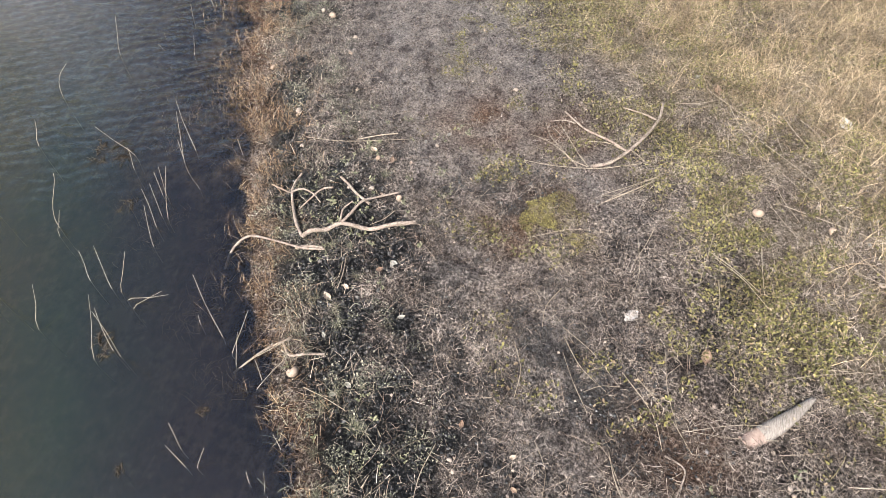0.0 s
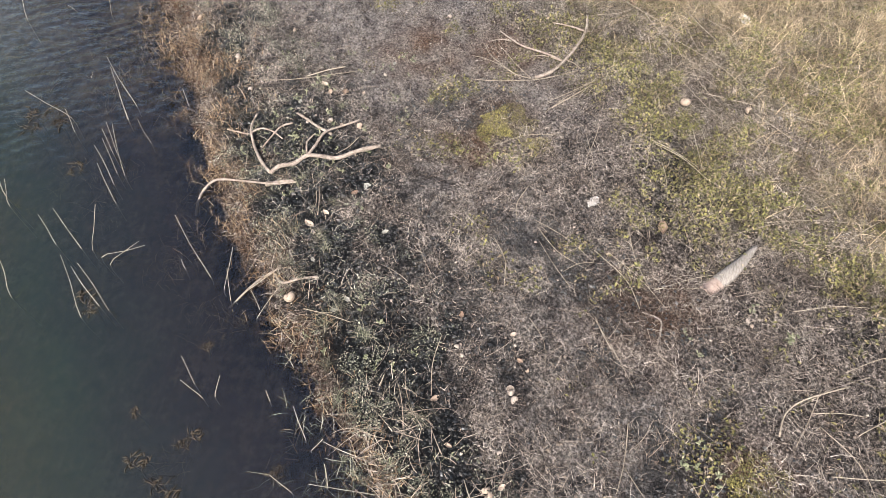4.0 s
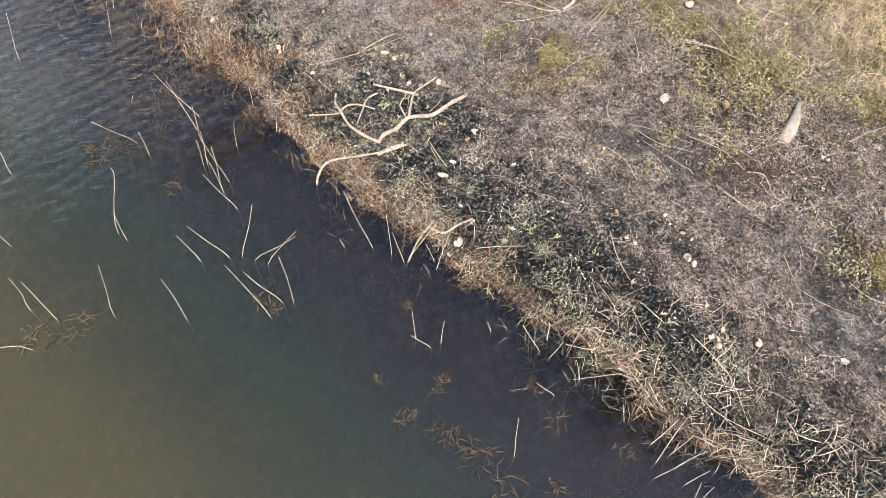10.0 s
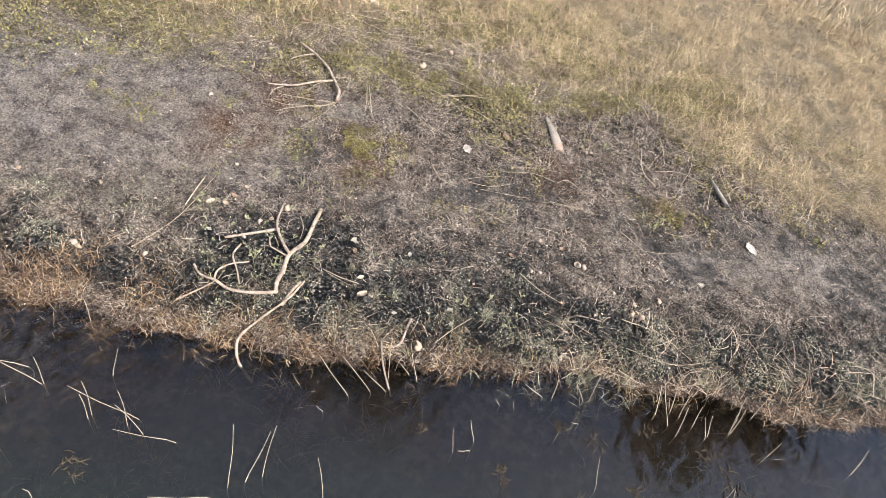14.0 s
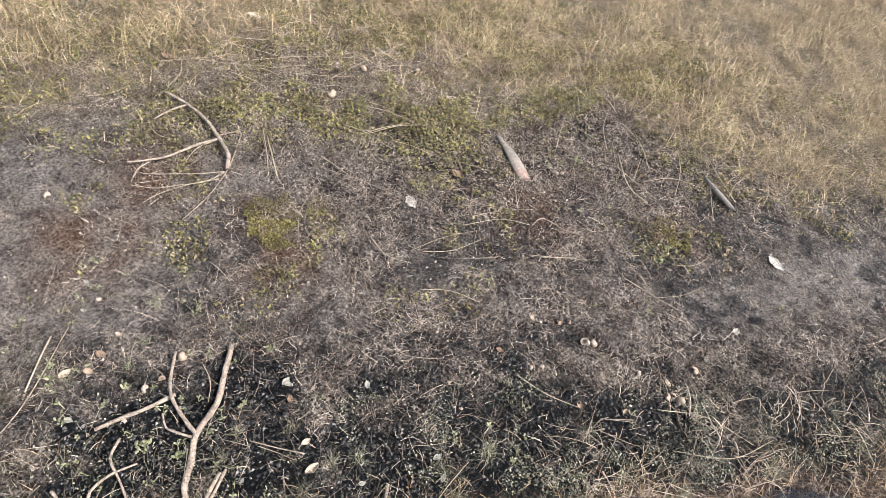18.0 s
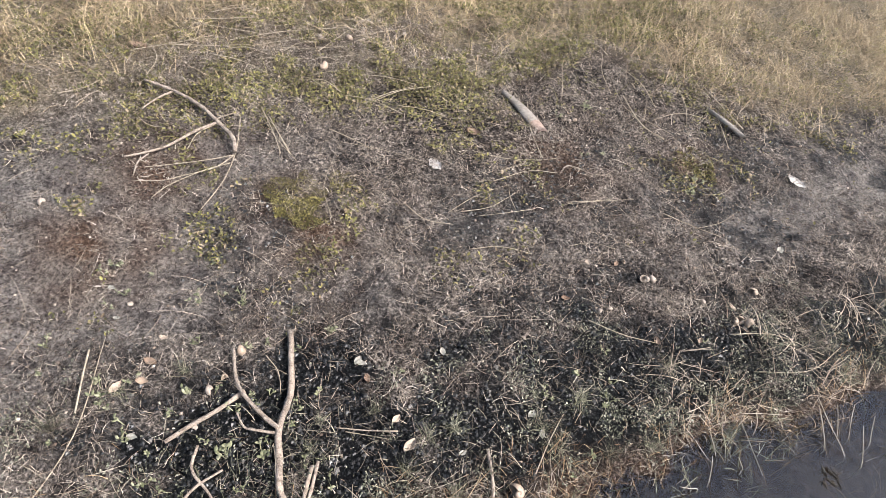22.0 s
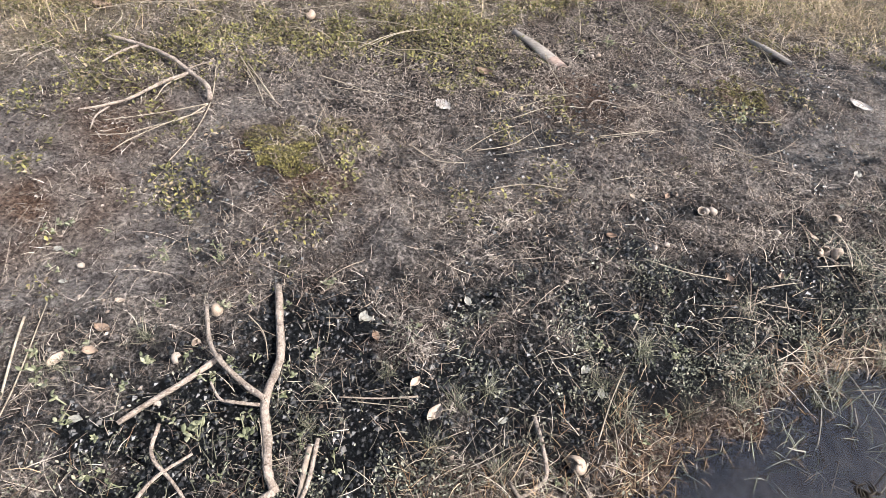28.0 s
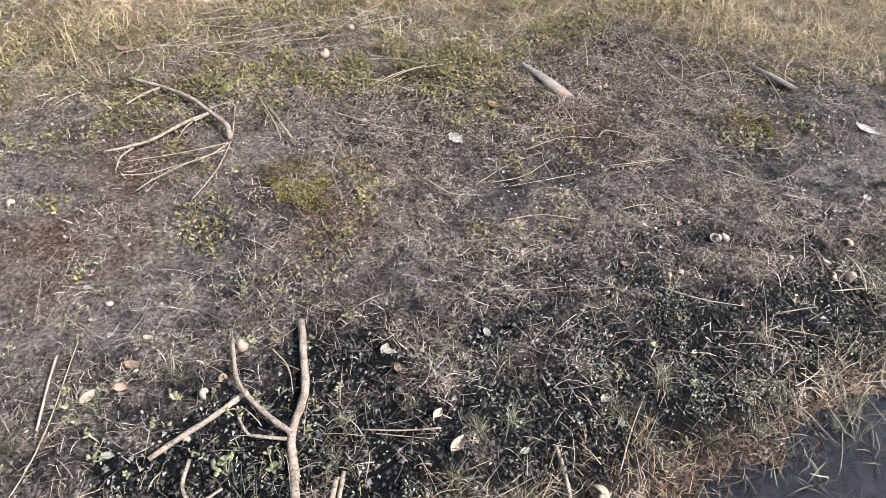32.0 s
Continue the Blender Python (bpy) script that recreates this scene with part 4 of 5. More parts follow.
straw((0.15, 0.311), (0.374, 0.596), 0.06, 60)
straw((0.374, 0.596), (0.437, 0.455), -0.08, 61)
straw((0.675, 0.603), (0.975, 0.749), 0.03, 62)
straw((0.71, 0.313), (0.92, 0.387), 0.12, 63)
straw((0.153, 0.762), (0.49, 0.846), -0.04, 64)
straw((-0.466, 0.566), (-0.054, 0.587), 0.06, 65)
straw((1.292, 0.708), (1.505, 0.912), -0.08, 66)
straw((0.524, 0.487), (0.277, 0.339), 0.03, 67)
straw((-0.929, 0.629), (-0.679, 0.345), 0.12, 68)
straw((0.801, 1.736), (0.971, 1.417), -0.04, 69)
straw((0.041, 1.391), (-0.018, 2.013), 0.06, 70)
straw((0.183, 1.34), (0.01, 1.931), -0.08, 71)
straw((0.126, 1.534), (0.239, 1.94), 0.03, 72)
straw((0.327, 1.214), (0.14, 1.968), 0.12, 73)
straw((-1.024, 1.117), (-0.583, 1.377), -0.04, 74)
straw((-1.194, 0.796), (-1.205, 1.101), 0.06, 75)
straw((-0.894, 2.051), (-0.383, 2.116), -0.08, 76)
straw((-0.732, 1.492), (-0.474, 1.537), 0.03, 77)
straw((-0.9, 1.0), (-0.35, 1.22), 0.12, 78)
straw((-0.95, 0.97), (-0.5, 1.05), -0.04, 79)
straw((-1.4, 0.9), (-0.95, 1.02), 0.06, 80)

for k, (a, b, bow) in enumerate((((0.413, 1.229), (0.487, 0.856), 0.03), ((0.316, 0.661), (0.57, 0.911), 0.05), ((1.325, 0.953), (1.493, 1.109), -0.10), ((0.204, 0.327), (0.415, 0.548), -0.06), ((0.095, -0.804), (0.242, -0.79), 0.05),
                                 ((-2.052, -0.451), (-2.221, -0.13), 0.16), ((-1.955, -0.395), (-1.978, -0.044), -0.18), ((-2.405, -0.209), (-2.483, 0.207), 0.06), ((-1.256, 1.101), (-0.957, 1.403), 0.02), ((-0.591, 0.337), (-0.905, 0.61), 0.03),
                                 ((-2.128, -0.253), (-2.145, -0.07), 0.10), ((0.496, 0.863), (0.338, 1.328), 0.05), ((-0.063, 1.243), (0.114, 1.264), -0.25), ((0.158, 1.198), (0.005, 1.546), 0.02), ((-0.308, 0.067), (-0.451, 0.442), 0.10), ((-0.257, -0.653), (-0.155, -0.756), 0.12))):
    straw(a, b, bow, 140 + k, 0.02, 0.0019)

for k, (a, b, bow) in enumerate((
          ((-1.74, 0.815), (-1.451, 1.138), 0.04),
          ((-1.637, 0.949), (-1.226, 1.154), -0.06),
          ((-1.341, 1.124), (-0.881, 1.517), 0.1),
          ((-1.535, 0.631), (-1.665, 0.893), -0.12),
          ((-0.872, 1.25), (-0.648, 2.078), 0.02),
          ((-0.368, 1.891), (-0.149, 2.068), 0.04),
          ((-1.794, 0.318), (-1.694, 0.533), -0.06),
          ((-1.222, 0.291), (-1.385, 0.325), 0.1),
          ((-0.71, 1.431), (-0.488, 1.69), -0.12),
          ((0.878, 1.521), (1.151, 1.357), 0.02),
          ((1.125, 0.725), (1.403, 0.669), 0.04),
          ((0.659, 0.599), (0.859, 0.696), -0.06),
          ((0.291, 0.123), (0.558, 0.187), 0.1),
          ((-0.043, 0.268), (0.192, 0.225), -0.12),
          ((-0.554, 0.641), (-0.302, 0.571), 0.02),
          ((0.116, 1.79), (-0.143, 2.181), 0.04),
          ((0.835, -0.064), (1.112, -0.073), -0.06),
          ((1.422, 0.095), (1.846, 0.176), 0.1),
          ((1.526, -0.035), (1.926, 0.244), -0.12),
          ((0.746, -0.714), (0.803, -0.477), 0.02))):
    straw(a, b, bow, 170 + k, 0.025, 0.0024)

srng = random.Random(9)
for k in range(34):
    if k < 20:
        px, py, g = srng.uniform(-1.7, -0.3), srng.uniform(0.85, 1.75), srng.gauss(0.25, 0.35)
    else:
        px, py, g = srng.uniform(0.5, 1.9), srng.uniform(1.35, 2.1), srng.gauss(1.9, 0.6)
    far = srng.uniform(0.18, 0.5)
    straw((px, py), (px + far * math.cos(g), py + far * math.sin(g)), srng.uniform(-0.09, 0.09), 81 + k, [0.02, 0.05, 0.045], 0.0022)


def bark_slab(line, width, label, torn, seed):
    """A curled, tapered slab of bark with thickness and a ragged end."""
    root = tagged(new("bark_slab"), label, "bark", "bark slabs")
    c = curve_through([(px, py, gz(px, py) + h) for px, py, h in line], 4)
    rng = np.random.default_rng(seed)
    cols, verts, faces = 7, [], []
    for layer in (0, 1):
        for k, p in enumerate(c):
            t = (c[min(k + 1, len(c) - 1)] - c[max(k - 1, 0)]).normalized()
            a = t.cross(Vector((0, 0, 1))).normalized()
            s = k / (len(c) - 1)
            w = width * (0.80 + 0.25 * math.sin(math.pi * s)) * (1 - 0.6 * s ** 2)
            for j in range(cols):
                q = j / (cols - 1) * 2 - 1
                jag = t * (rng.random() - 0.5) * 0.018 if k in (0, len(c) - 1) else Vector()
                verts.append(p + a * (q * w * 0.5) + Vector((0, 0, 0.013 * (1 - q * q) - 0.009 * layer)) + (jag if not layer else Vector()))
    rows, off = len(c), len(c) * cols
    for k in range(rows - 1):
        for j in range(cols - 1):
            f = (k * cols + j, k * cols + j + 1, (k + 1) * cols + j + 1, (k + 1) * cols + j)
            faces += [f, tuple(off + v for v in reversed(f))]
        for j in (0, cols - 1):
            faces.append((k * cols + j, (k + 1) * cols + j, off + (k + 1) * cols + j, off + k * cols + j))
    for k in (0, rows - 1):
        for j in range(cols - 1):
            faces.append((k * cols + j, k * cols + j + 1, off + k * cols + j + 1, off + k * cols + j))
    cut = int(rows * torn)
    me = clean_mesh("slab", verts, faces, SLAB)
    me.materials.append(PINK)
    for f in me.polygons:
        if min(f.vertices) % off < cut * cols:
            f.material_index = 1
    part("slab", me, root)
    return root


bark_slab([(0.463, 1.098, 0.014), (0.385, 1.188, 0.024), (0.294, 1.277, 0.03), (0.188, 1.362, 0.024)], 0.074, "grey curled bark slab with a torn pinkish end", 0.26, 1)
bark_slab([(1.575, 1.575, 0.022), (1.468, 1.655, 0.03), (1.365, 1.766, 0.026)], 0.034, "narrow grey bark strip at the meadow's edge", 0.0, 2)
bark_slab([(3.05, 2.33, 0.012), (2.79, 2.34, 0.02), (2.60, 2.44, 0.02)], 0.07, "pale grey bark slab in dry grass", 0.0, 3)


# ---- shells and leaves ----
def snail_mesh(name, mat, whorls=2.6, flat=0.55):
    """A spiral snail shell of unit radius, lying on its side with an open mouth."""
    verts, faces, rings, sides = [], [], 34, 12
    for k in range(rings):
        s = k / (rings - 1)
        g = 2 * math.pi * whorls * s
        grow = math.exp(3.0 * (s - 1))
        c = Vector((math.cos(g), math.sin(g), 0)) * 0.41 * grow + Vector((0, 0, flat * 1.25 * (1 - grow)))
        r = 0.60 * grow + 0.015
        out = Vector((math.cos(g), math.sin(g), 0))
        for j in range(sides):
            q = 2 * math.pi * j / sides
            verts.append(c + out * (r * math.cos(q)) + Vector((0, 0, 1.12 * r * math.sin(q))))
    for k in range(rings - 1):
        for j in range(sides):
            a, b = k * sides + j, k * sides + (j + 1) % sides
            faces.append((a, b, b + sides, a + sides))
    faces.append(tuple(reversed(range(sides))))
    # the mouth turns back inside the last whorl
    last = (rings - 1) * sides
    mid = sum((verts[last + j] for j in range(sides)), Vector()) / sides
    g = 2 * math.pi * whorls
    back = Vector((math.sin(g), -math.cos(g), 0))
    n = len(verts)
    for j in range(sides):
        verts.append(mid + (verts[last + j] - mid) * 0.86)
    for j in range(sides):
        verts.append(mid + (verts[last + j] - mid) * 0.62 + back * 0.38)
    for j in range(sides):
        b = (j + 1) % sides
        faces += [(last + j, last + b, n + b, n + j), (n + j, n + b, n + sides + b, n + sides + j)]
    faces.append(tuple(n + sides + j for j in range(sides)))
    me = clean_mesh(name, verts, faces, mat)
    me.materials.append(HOLLOW)
    for f in me.polygons:
        if min(f.vertices) >= n:
            f.material_index = 1
    return me


SNAILS = [snail_mesh("snail_shell", SHELL), snail_mesh("snail_shell", TAN_SHELL, 2.3, 0.45)]


def shell(x, y, r, turn_by, tip, kind=0, label="bleached empty snail shell lying on the mud"):
    ob = new("snail_shell", SNAILS[kind])
    ob.matrix_basis = pose(x, y, gz(x, y) + r * 0.55, tip, tip * 0.3, turn_by) @ Matrix.Diagonal((r, r, r, 1))
    return tagged(ob, label, "shell", "snail shells")


WET = "large tan snail shell at the water's edge"
shell(0.696, -0.800, 0.037, 40, 20, 1, WET)
shell(0.735, -0.845, 0.018, 200, -70)
shell(-0.352, -0.664, 0.028, -60, -60, 1, "open-mouthed snail shell beside a forked branch")
shell(-0.372, -0.828, 0.020, 90, 15)
shell(-0.348, -0.958, 0.013, 10, 30)
shell(1.055, 0.243, 0.026, -30, -70, 0, "open-mouthed pale snail shell on trampled straw")
shell(1.083, 0.268, 0.022, 130, 20)
shell(1.530, 0.352, 0.029, 60, 10, 1)
shell(1.447, 0.178, 0.022, 20, 30, 1, "bleached snail shell in a small heap of shells")
shell(1.508, 0.188, 0.030, 170, -65, 1, "bleached snail shell in a small heap of shells")
shell(1.470, 0.188, 0.028, 80, 60, 1, "bleached snail shell in a small heap of shells")
shell(-0.790, 1.122, 0.037, -20, 30, 1, "large tan snail shell in sparse grass")
shell(-1.405, -0.292, 0.022, 70, 25)
for k, (px, py, r) in enumerate(((-0.888, -1.538, 0.028), (-1.278, -1.932, 0.026), (-0.593, -1.358, 0.018), (-0.352, -0.766, 0.017), (-0.935, 1.42, 0.02), (-0.776, 1.481, 0.028),
                                 (-0.495, 1.678, 0.021), (-0.952, 1.825, 0.02), (0.919, 0.036, 0.015), (0.953, 0.311, 0.013), (1.307, 0.223, 0.014), (1.276, 0.41, 0.013),
                                 (0.588, 1.270, 0.015), (0.617, 1.287, 0.015), (0.880, 0.005, 0.015), (-1.842, -1.732, 0.034), (-1.87, -1.811, 0.025), (-1.118, -1.237, 0.016), (-1.649, -1.471, 0.02), (-1.492, -1.446, 0.018), (-0.811, -0.61, 0.015), (-0.87, -1.53, 0.02))):
    shell(px, py, r, 47 * k, 15 + 13 * (k % 5), k % 2, "small bleached snail shell on the bank")


def leaf_mesh(name, mat, curl, lobes, seed):
    """A curled leaf with thickness, of unit length."""
    rng = np.random.default_rng(seed)
    nu, nv, verts, faces = 9, 5, [], []
    for layer in (0, 1):
        for i in range(nu):
            s = i / (nu - 1)
            w = 0.30 * math.sin(math.pi * min(max(s, 0.03), 0.97)) ** 0.7 * (1 + lobes * math.sin(s * 17 + seed))
            for j in range(nv):
                q = j / (nv - 1) * 2 - 1
                verts.append(Vector((s - 0.5, q * w, curl * (q * q * 0.35 + (s - 0.5) ** 2 * 0.6) + 0.03 * (rng.random() - 0.5) * (1 - layer) - 0.02 * layer + 0.03)))
    off = nu * nv
    for i in range(nu - 1):
        for j in range(nv - 1):
            f = (i * nv + j, i * nv + j + 1, (i + 1) * nv + j + 1, (i + 1) * nv + j)
            faces += [f, tuple(off + v for v in reversed(f))]
        for j in (0, nv - 1):
            faces.append((i * nv + j, (i + 1) * nv + j, off + (i + 1) * nv + j, off + i * nv + j))
    for i in (0, nu - 1):
        for j in range(nv - 1):
            faces.append((i * nv + j, i * nv + j + 1, off + i * nv + j + 1, off + i * nv + j))
    return clean_mesh(name, verts, faces, mat)


PALE_LEAF = leaf_mesh("pale_leaf", PAPER, 0.22, 0.20, 2)
GREY_LEAF_MESH = leaf_mesh("pale_leaf", GREY_PAPER, 0.4, 0.06, 3)
BROWN_LEAF = leaf_mesh("fallen_leaf", DEAD_LEAF, 0.7, 0.05, 5)


def fallen(me, name, x, y, size, turn_by, label, tip=0):
    ob = new(name, me)
    ob.matrix_basis = pose(x, y, gz(x, y) + 0.006, tip, 0, turn_by) @ Matrix.Diagonal((size, size, size, 1))
    return tagged(ob, label, "leaf", "fallen leaves")


fallen(PALE_LEAF, "pale_leaf", 0.006, 0.600, 0.085, -35, "crumpled white dead leaf on bare soil", 12)
fallen(PALE_LEAF, "pale_leaf", 1.836, 1.278, 0.105, -40, "white dead leaf lying on the bare track")
fallen(GREY_LEAF_MESH, "pale_leaf", 1.685, 0.69, 0.05, 70, "small pale leaf on bare soil")
fallen(PALE_LEAF, "pale_leaf", -1.66, 1.60, 0.12, 10, "long white leaf in the meadow grass")
fallen(GREY_LEAF_MESH, "pale_leaf", 0.69, -0.518, 0.038, 60, "small pale leaf on black mud")
fallen(GREY_LEAF_MESH, "pale_leaf", 0.32, -0.405, 0.036, 120, "small pale leaf on black mud")
fallen(GREY_LEAF_MESH, "pale_leaf", 0.055, -0.554, 0.034, 20, "small pale leaf on black mud")
for px, py, s, a in ((-0.815, -0.678, 0.026, 15), (-0.515, -1.044, 0.034, 10), (0.042, -0.548, 0.04, 80), (0.742, -0.572, 0.034, 100), (0.489, -0.732, 0.03, 40), (-1.897, 0.91, 0.05, 30),
                     (-0.752, 1.764, 0.04, 60), (-0.749, 1.652, 0.03, 10), (-0.92, 1.695, 0.035, 95), (-1.858, 0.761, 0.05, 140), (-0.911, -0.568, 0.03, 0), (1.574, 0.451, 0.03, 70)):
    fallen(GREY_LEAF_MESH, "pale_leaf", px, py, s, a, "small pale dead leaf on the bank")
for k, (px, py, s) in enumerate(((0.118, 0.938, 0.075), (0.241, -0.716, 0.036), (0.096, -0.603, 0.036), (-0.601, -0.804, 0.045), (0.315, -0.787, 0.055), (1.12, -0.055, 0.04), (0.729, 0.012, 0.035), (0.918, 0.278, 0.03), (0.795, 0.242, 0.028), (-0.62, -0.70, 0.03), (1.30, 0.02, 0.03), (-0.612, -0.796, 0.032), (-0.58, -0.878, 0.04), (-0.644, -0.925, 0.045), (1.434, 0.238, 0.035), (-1.747, 0.879, 0.09))):
    fallen(BROWN_LEAF, "fallen_leaf", px, py, s, 61 * k, "pinkish-brown dead leaf on the bank", 8)


# ---- weeds and tufts that can be told apart ----
def blade_leaf(name):
    verts = [(0, 0, 0), (0.28, 0.22, 0.06), (0.62, 0.24, 0.08), (1, 0, 0.0), (0.62, -0.24, 0.08), (0.28, -0.22, 0.06), (0.35, 0, 0.0), (0.7, 0, 0.02)]
    verts = [Vector(v) for v in verts] + [Vector(v) - Vector((0, 0, 0.05)) for v in verts]
    top = [(0, 6, 1), (6, 7, 2, 1), (7, 3, 2), (0, 5, 6), (6, 5, 4, 7), (7, 4, 3)]
    edge = [0, 1, 2, 3, 4, 5]
    faces = top + [tuple(8 + v for v in reversed(f)) for f in top] + [(edge[k], edge[(k + 1) % 6], 8 + edge[(k + 1) % 6], 8 + edge[k]) for k in range(6)]
    return clean_mesh(name, verts, faces, WEED_LEAF)


LEAF = blade_leaf("leaf")
wrng = random.Random(7)


def weed(x, y, size, leaves, label="small green broad-leaved weed growing on the bank"):
    root = tagged(new("weed"), label, "weed", "weeds on the bank")
    root.location = (x, y, gz(x, y) - 0.004)
    for s in range(max(1, leaves // 4)):
        a = wrng.uniform(0, 6.3)
        tip = Vector((math.cos(a), math.sin(a), 1.1)) * size * wrng.uniform(0.5, 0.9)
        stem = part("stem", clean_mesh("stem", *tube([(0, 0, 0), tip * 0.5 + Vector((0, 0, size * 0.1)), tip], [0.002, 0.0016, 0.001], 5), WEED_LEAF), root)
        for k in range(4):
            s2 = size * wrng.uniform(0.28, 0.50)
            g = a * 57 + 90 * k + wrng.uniform(-25, 25)
            at = tip * (0.55 + 0.15 * k)
            part("leaf", LEAF, stem, "", pose(*at, 0, -wrng.uniform(5, 40), g) @ Matrix.Diagonal((s2, s2, s2, 1)))
    return root


for px, py, size, n in ((-0.100, -0.479, 0.045, 12), (-0.190, -0.580, 0.035, 8), (-0.248, -0.810, 0.035, 8), (-0.262, -0.870, 0.040, 12), (-0.218, -1.010, 0.055, 16), (-0.132, -0.950, 0.045, 12),
                        (-0.628, -0.322, 0.035, 8), (-0.540, -0.448, 0.030, 8), (-0.475, -0.427, 0.030, 8), (-0.877, -0.642, 0.030, 8), (0.195, -0.550, 0.035, 8), (-0.689, -0.943, 0.050, 12),
                        (-0.660, -1.0, 0.045, 12), (-0.523, -1.042, 0.040, 12), (-0.458, -1.082, 0.035, 8), (0.106, -0.961, 0.035, 8), (-0.087, -0.771, 0.035, 8), (0.71, -0.431, 0.035, 8),
                        (-0.30, -0.98, 0.03, 8), (-0.40, -1.15, 0.04, 12), (0.66, 1.42, 0.05, 16), (0.52, 1.30, 0.04, 12), (0.78, 1.05, 0.035, 8), (0.70, 1.00, 0.035, 8), (1.25, 0.95, 0.05, 16), (1.30, 1.05, 0.045, 12), (1.18, 1.0, 0.04, 8), (-0.432, -0.837, 0.04, 12), (-0.554, -1.019, 0.035, 8), (-0.456, -0.956, 0.035, 8), (-0.191, -0.769, 0.035, 8), (-0.058, -0.70, 0.035, 8)):
    weed(px, py, size, n)
for k in range(60):
    px, py = (wrng.uniform(-1.0, 0.05), wrng.uniform(-1.45, -0.45)) if k < 34 else (wrng.uniform(0.1, 1.5), wrng.uniform(-0.9, 0.2))
    if 0.08 < float(inland(px, py)) < (9.0 if k < 34 else 0.5):
        weed(px, py, wrng.uniform(0.025, 0.045), wrng.choice((4, 8, 8, 12)))


def tuft(x, y, size, blades, mat, label, seed, rise=(0.3, 1.5), width=(0.0009, 0.0020)):
    rng = np.random.default_rng(seed)
    r = size * 0.25 * rng.random(blades)
    a = rng.uniform(0, 6.3, blades)
    ob = strands("grass_tuft", x + r * np.cos(a), y + r * np.sin(a), (size * 0.5, size * 1.1), width, rise, (0.1, 1.3), 0.4, mat, label, "grass tuft", lift=0.003, segs=4, seed=seed)
    del ob["kind"]
    ob["group"] = "grass tufts"
    return ob


k = 0
for px, py, s, n in ((0.016, -0.894, 0.06, 70), (-0.479, -0.797, 0.08, 60), (0.441, -0.676, 0.10, 60), (0.845, -0.419, 0.11, 80), (1.585, 0.158, 0.09, 60), (1.184, -0.145, 0.07, 50), (0.33, -0.86, 0.10, 60), (0.50, -0.86, 0.10, 60),
                     (0.80, -0.60, 0.13, 60), (0.74, -0.55, 0.12, 50), (1.0, -0.55, 0.10, 60), (0.16, -0.70, 0.06, 50), (-0.25, -0.42, 0.05, 40), (-0.75, -1.1, 0.09, 70), (1.45, -0.32, 0.15, 50), (1.62, -0.18, 0.15, 50), (1.95, 0.12, 0.14, 60), (2.3, 0.4, 0.15, 70), (2.7, 0.75, 0.16, 70), (1.191, -0.111, 0.06, 50), (0.86, -0.395, 0.06, 50), (0.687, -0.45, 0.05, 40), (0.36, -0.722, 0.08, 50), (1.385, -0.392, 0.08, 60), (1.144, -0.472, 0.08, 50), (-0.622, -0.935, 0.07, 50), (0.004, -0.798, 0.05, 50)):
    tuft(px, py, s, n, GREEN, "spiky pale green grass tuft on dark mud", 200 + k)
    k += 1


def moss_clump(x, y, rx, ry, turn_by, count, label, seed):
    """A low cushion of tiny leaves, highest in its middle."""
    rng = np.random.default_rng(seed)
    r, g = np.sqrt(rng.random(count)), rng.uniform(0, 6.3, count)
    u, v = rx * r * np.cos(g) * (1 + 0.25 * np.sin(3 * g)), ry * r * np.sin(g) * (1 + 0.2 * np.cos(5 * g))
    c, s = math.cos(radians(turn_by)), math.sin(radians(turn_by))
    ob = leaflets("moss_clump", x + u * c - v * s, y + u * s + v * c, (0.004, 0.011), 1.3, (0.0, 0.004 + 0.034 * (1 - r * r)), MOSSY, label, "moss", seed=seed)
    del ob["kind"]
    ob["group"] = "moss clumps"
    return ob


moss_clump(-0.50, 0.13, 0.13, 0.16, 20, 5000, "dense yellow-green moss clump on reddish soil", 301)
moss_clump(-0.36, 0.31, 0.06, 0.08, 0, 1000, "small yellow-green moss clump on reddish soil", 302)
moss_clump(1.30, 1.20, 0.10, 0.13, 30, 2400, "yellow-green moss clump beside bare soil", 303)
moss_clump(-0.40, 0.05, 0.09, 0.06, 0, 700, "thin yellow-green moss clump on reddish soil", 304)


# ---- dead reeds standing in the water ----
def reed(base, *tips):
    x, y, z = base
    down = (x + 0.006, y - 0.004, min(gz(x, y), z - 0.02) - 0.01)
    if len(tips) == 1:
        a, b = Vector(base), Vector(tips[0])
        bend = 0.025 * math.sin(x * 71 + y * 37) * (b - a).length
        mid = a.lerp(b, 0.55) + Vector((b.y - a.y, a.x - b.x, 0)).normalized() * bend + Vector((0, 0, abs(bend) * 0.5))
        tips = (tuple(mid), tips[0])
    pts = [down, base, *tips]
    line = curve_through(pts, 3)
    n = len(line)
    ob = new("reed", clean_mesh("reed", *tube(line, [0.0021 * (1 - 0.5 * k / n) for k in range(n)], 6, 0.3, n), REED))
    return tagged(ob, "bleached dead reed standing in the pond", "reed", "reeds in the pond")


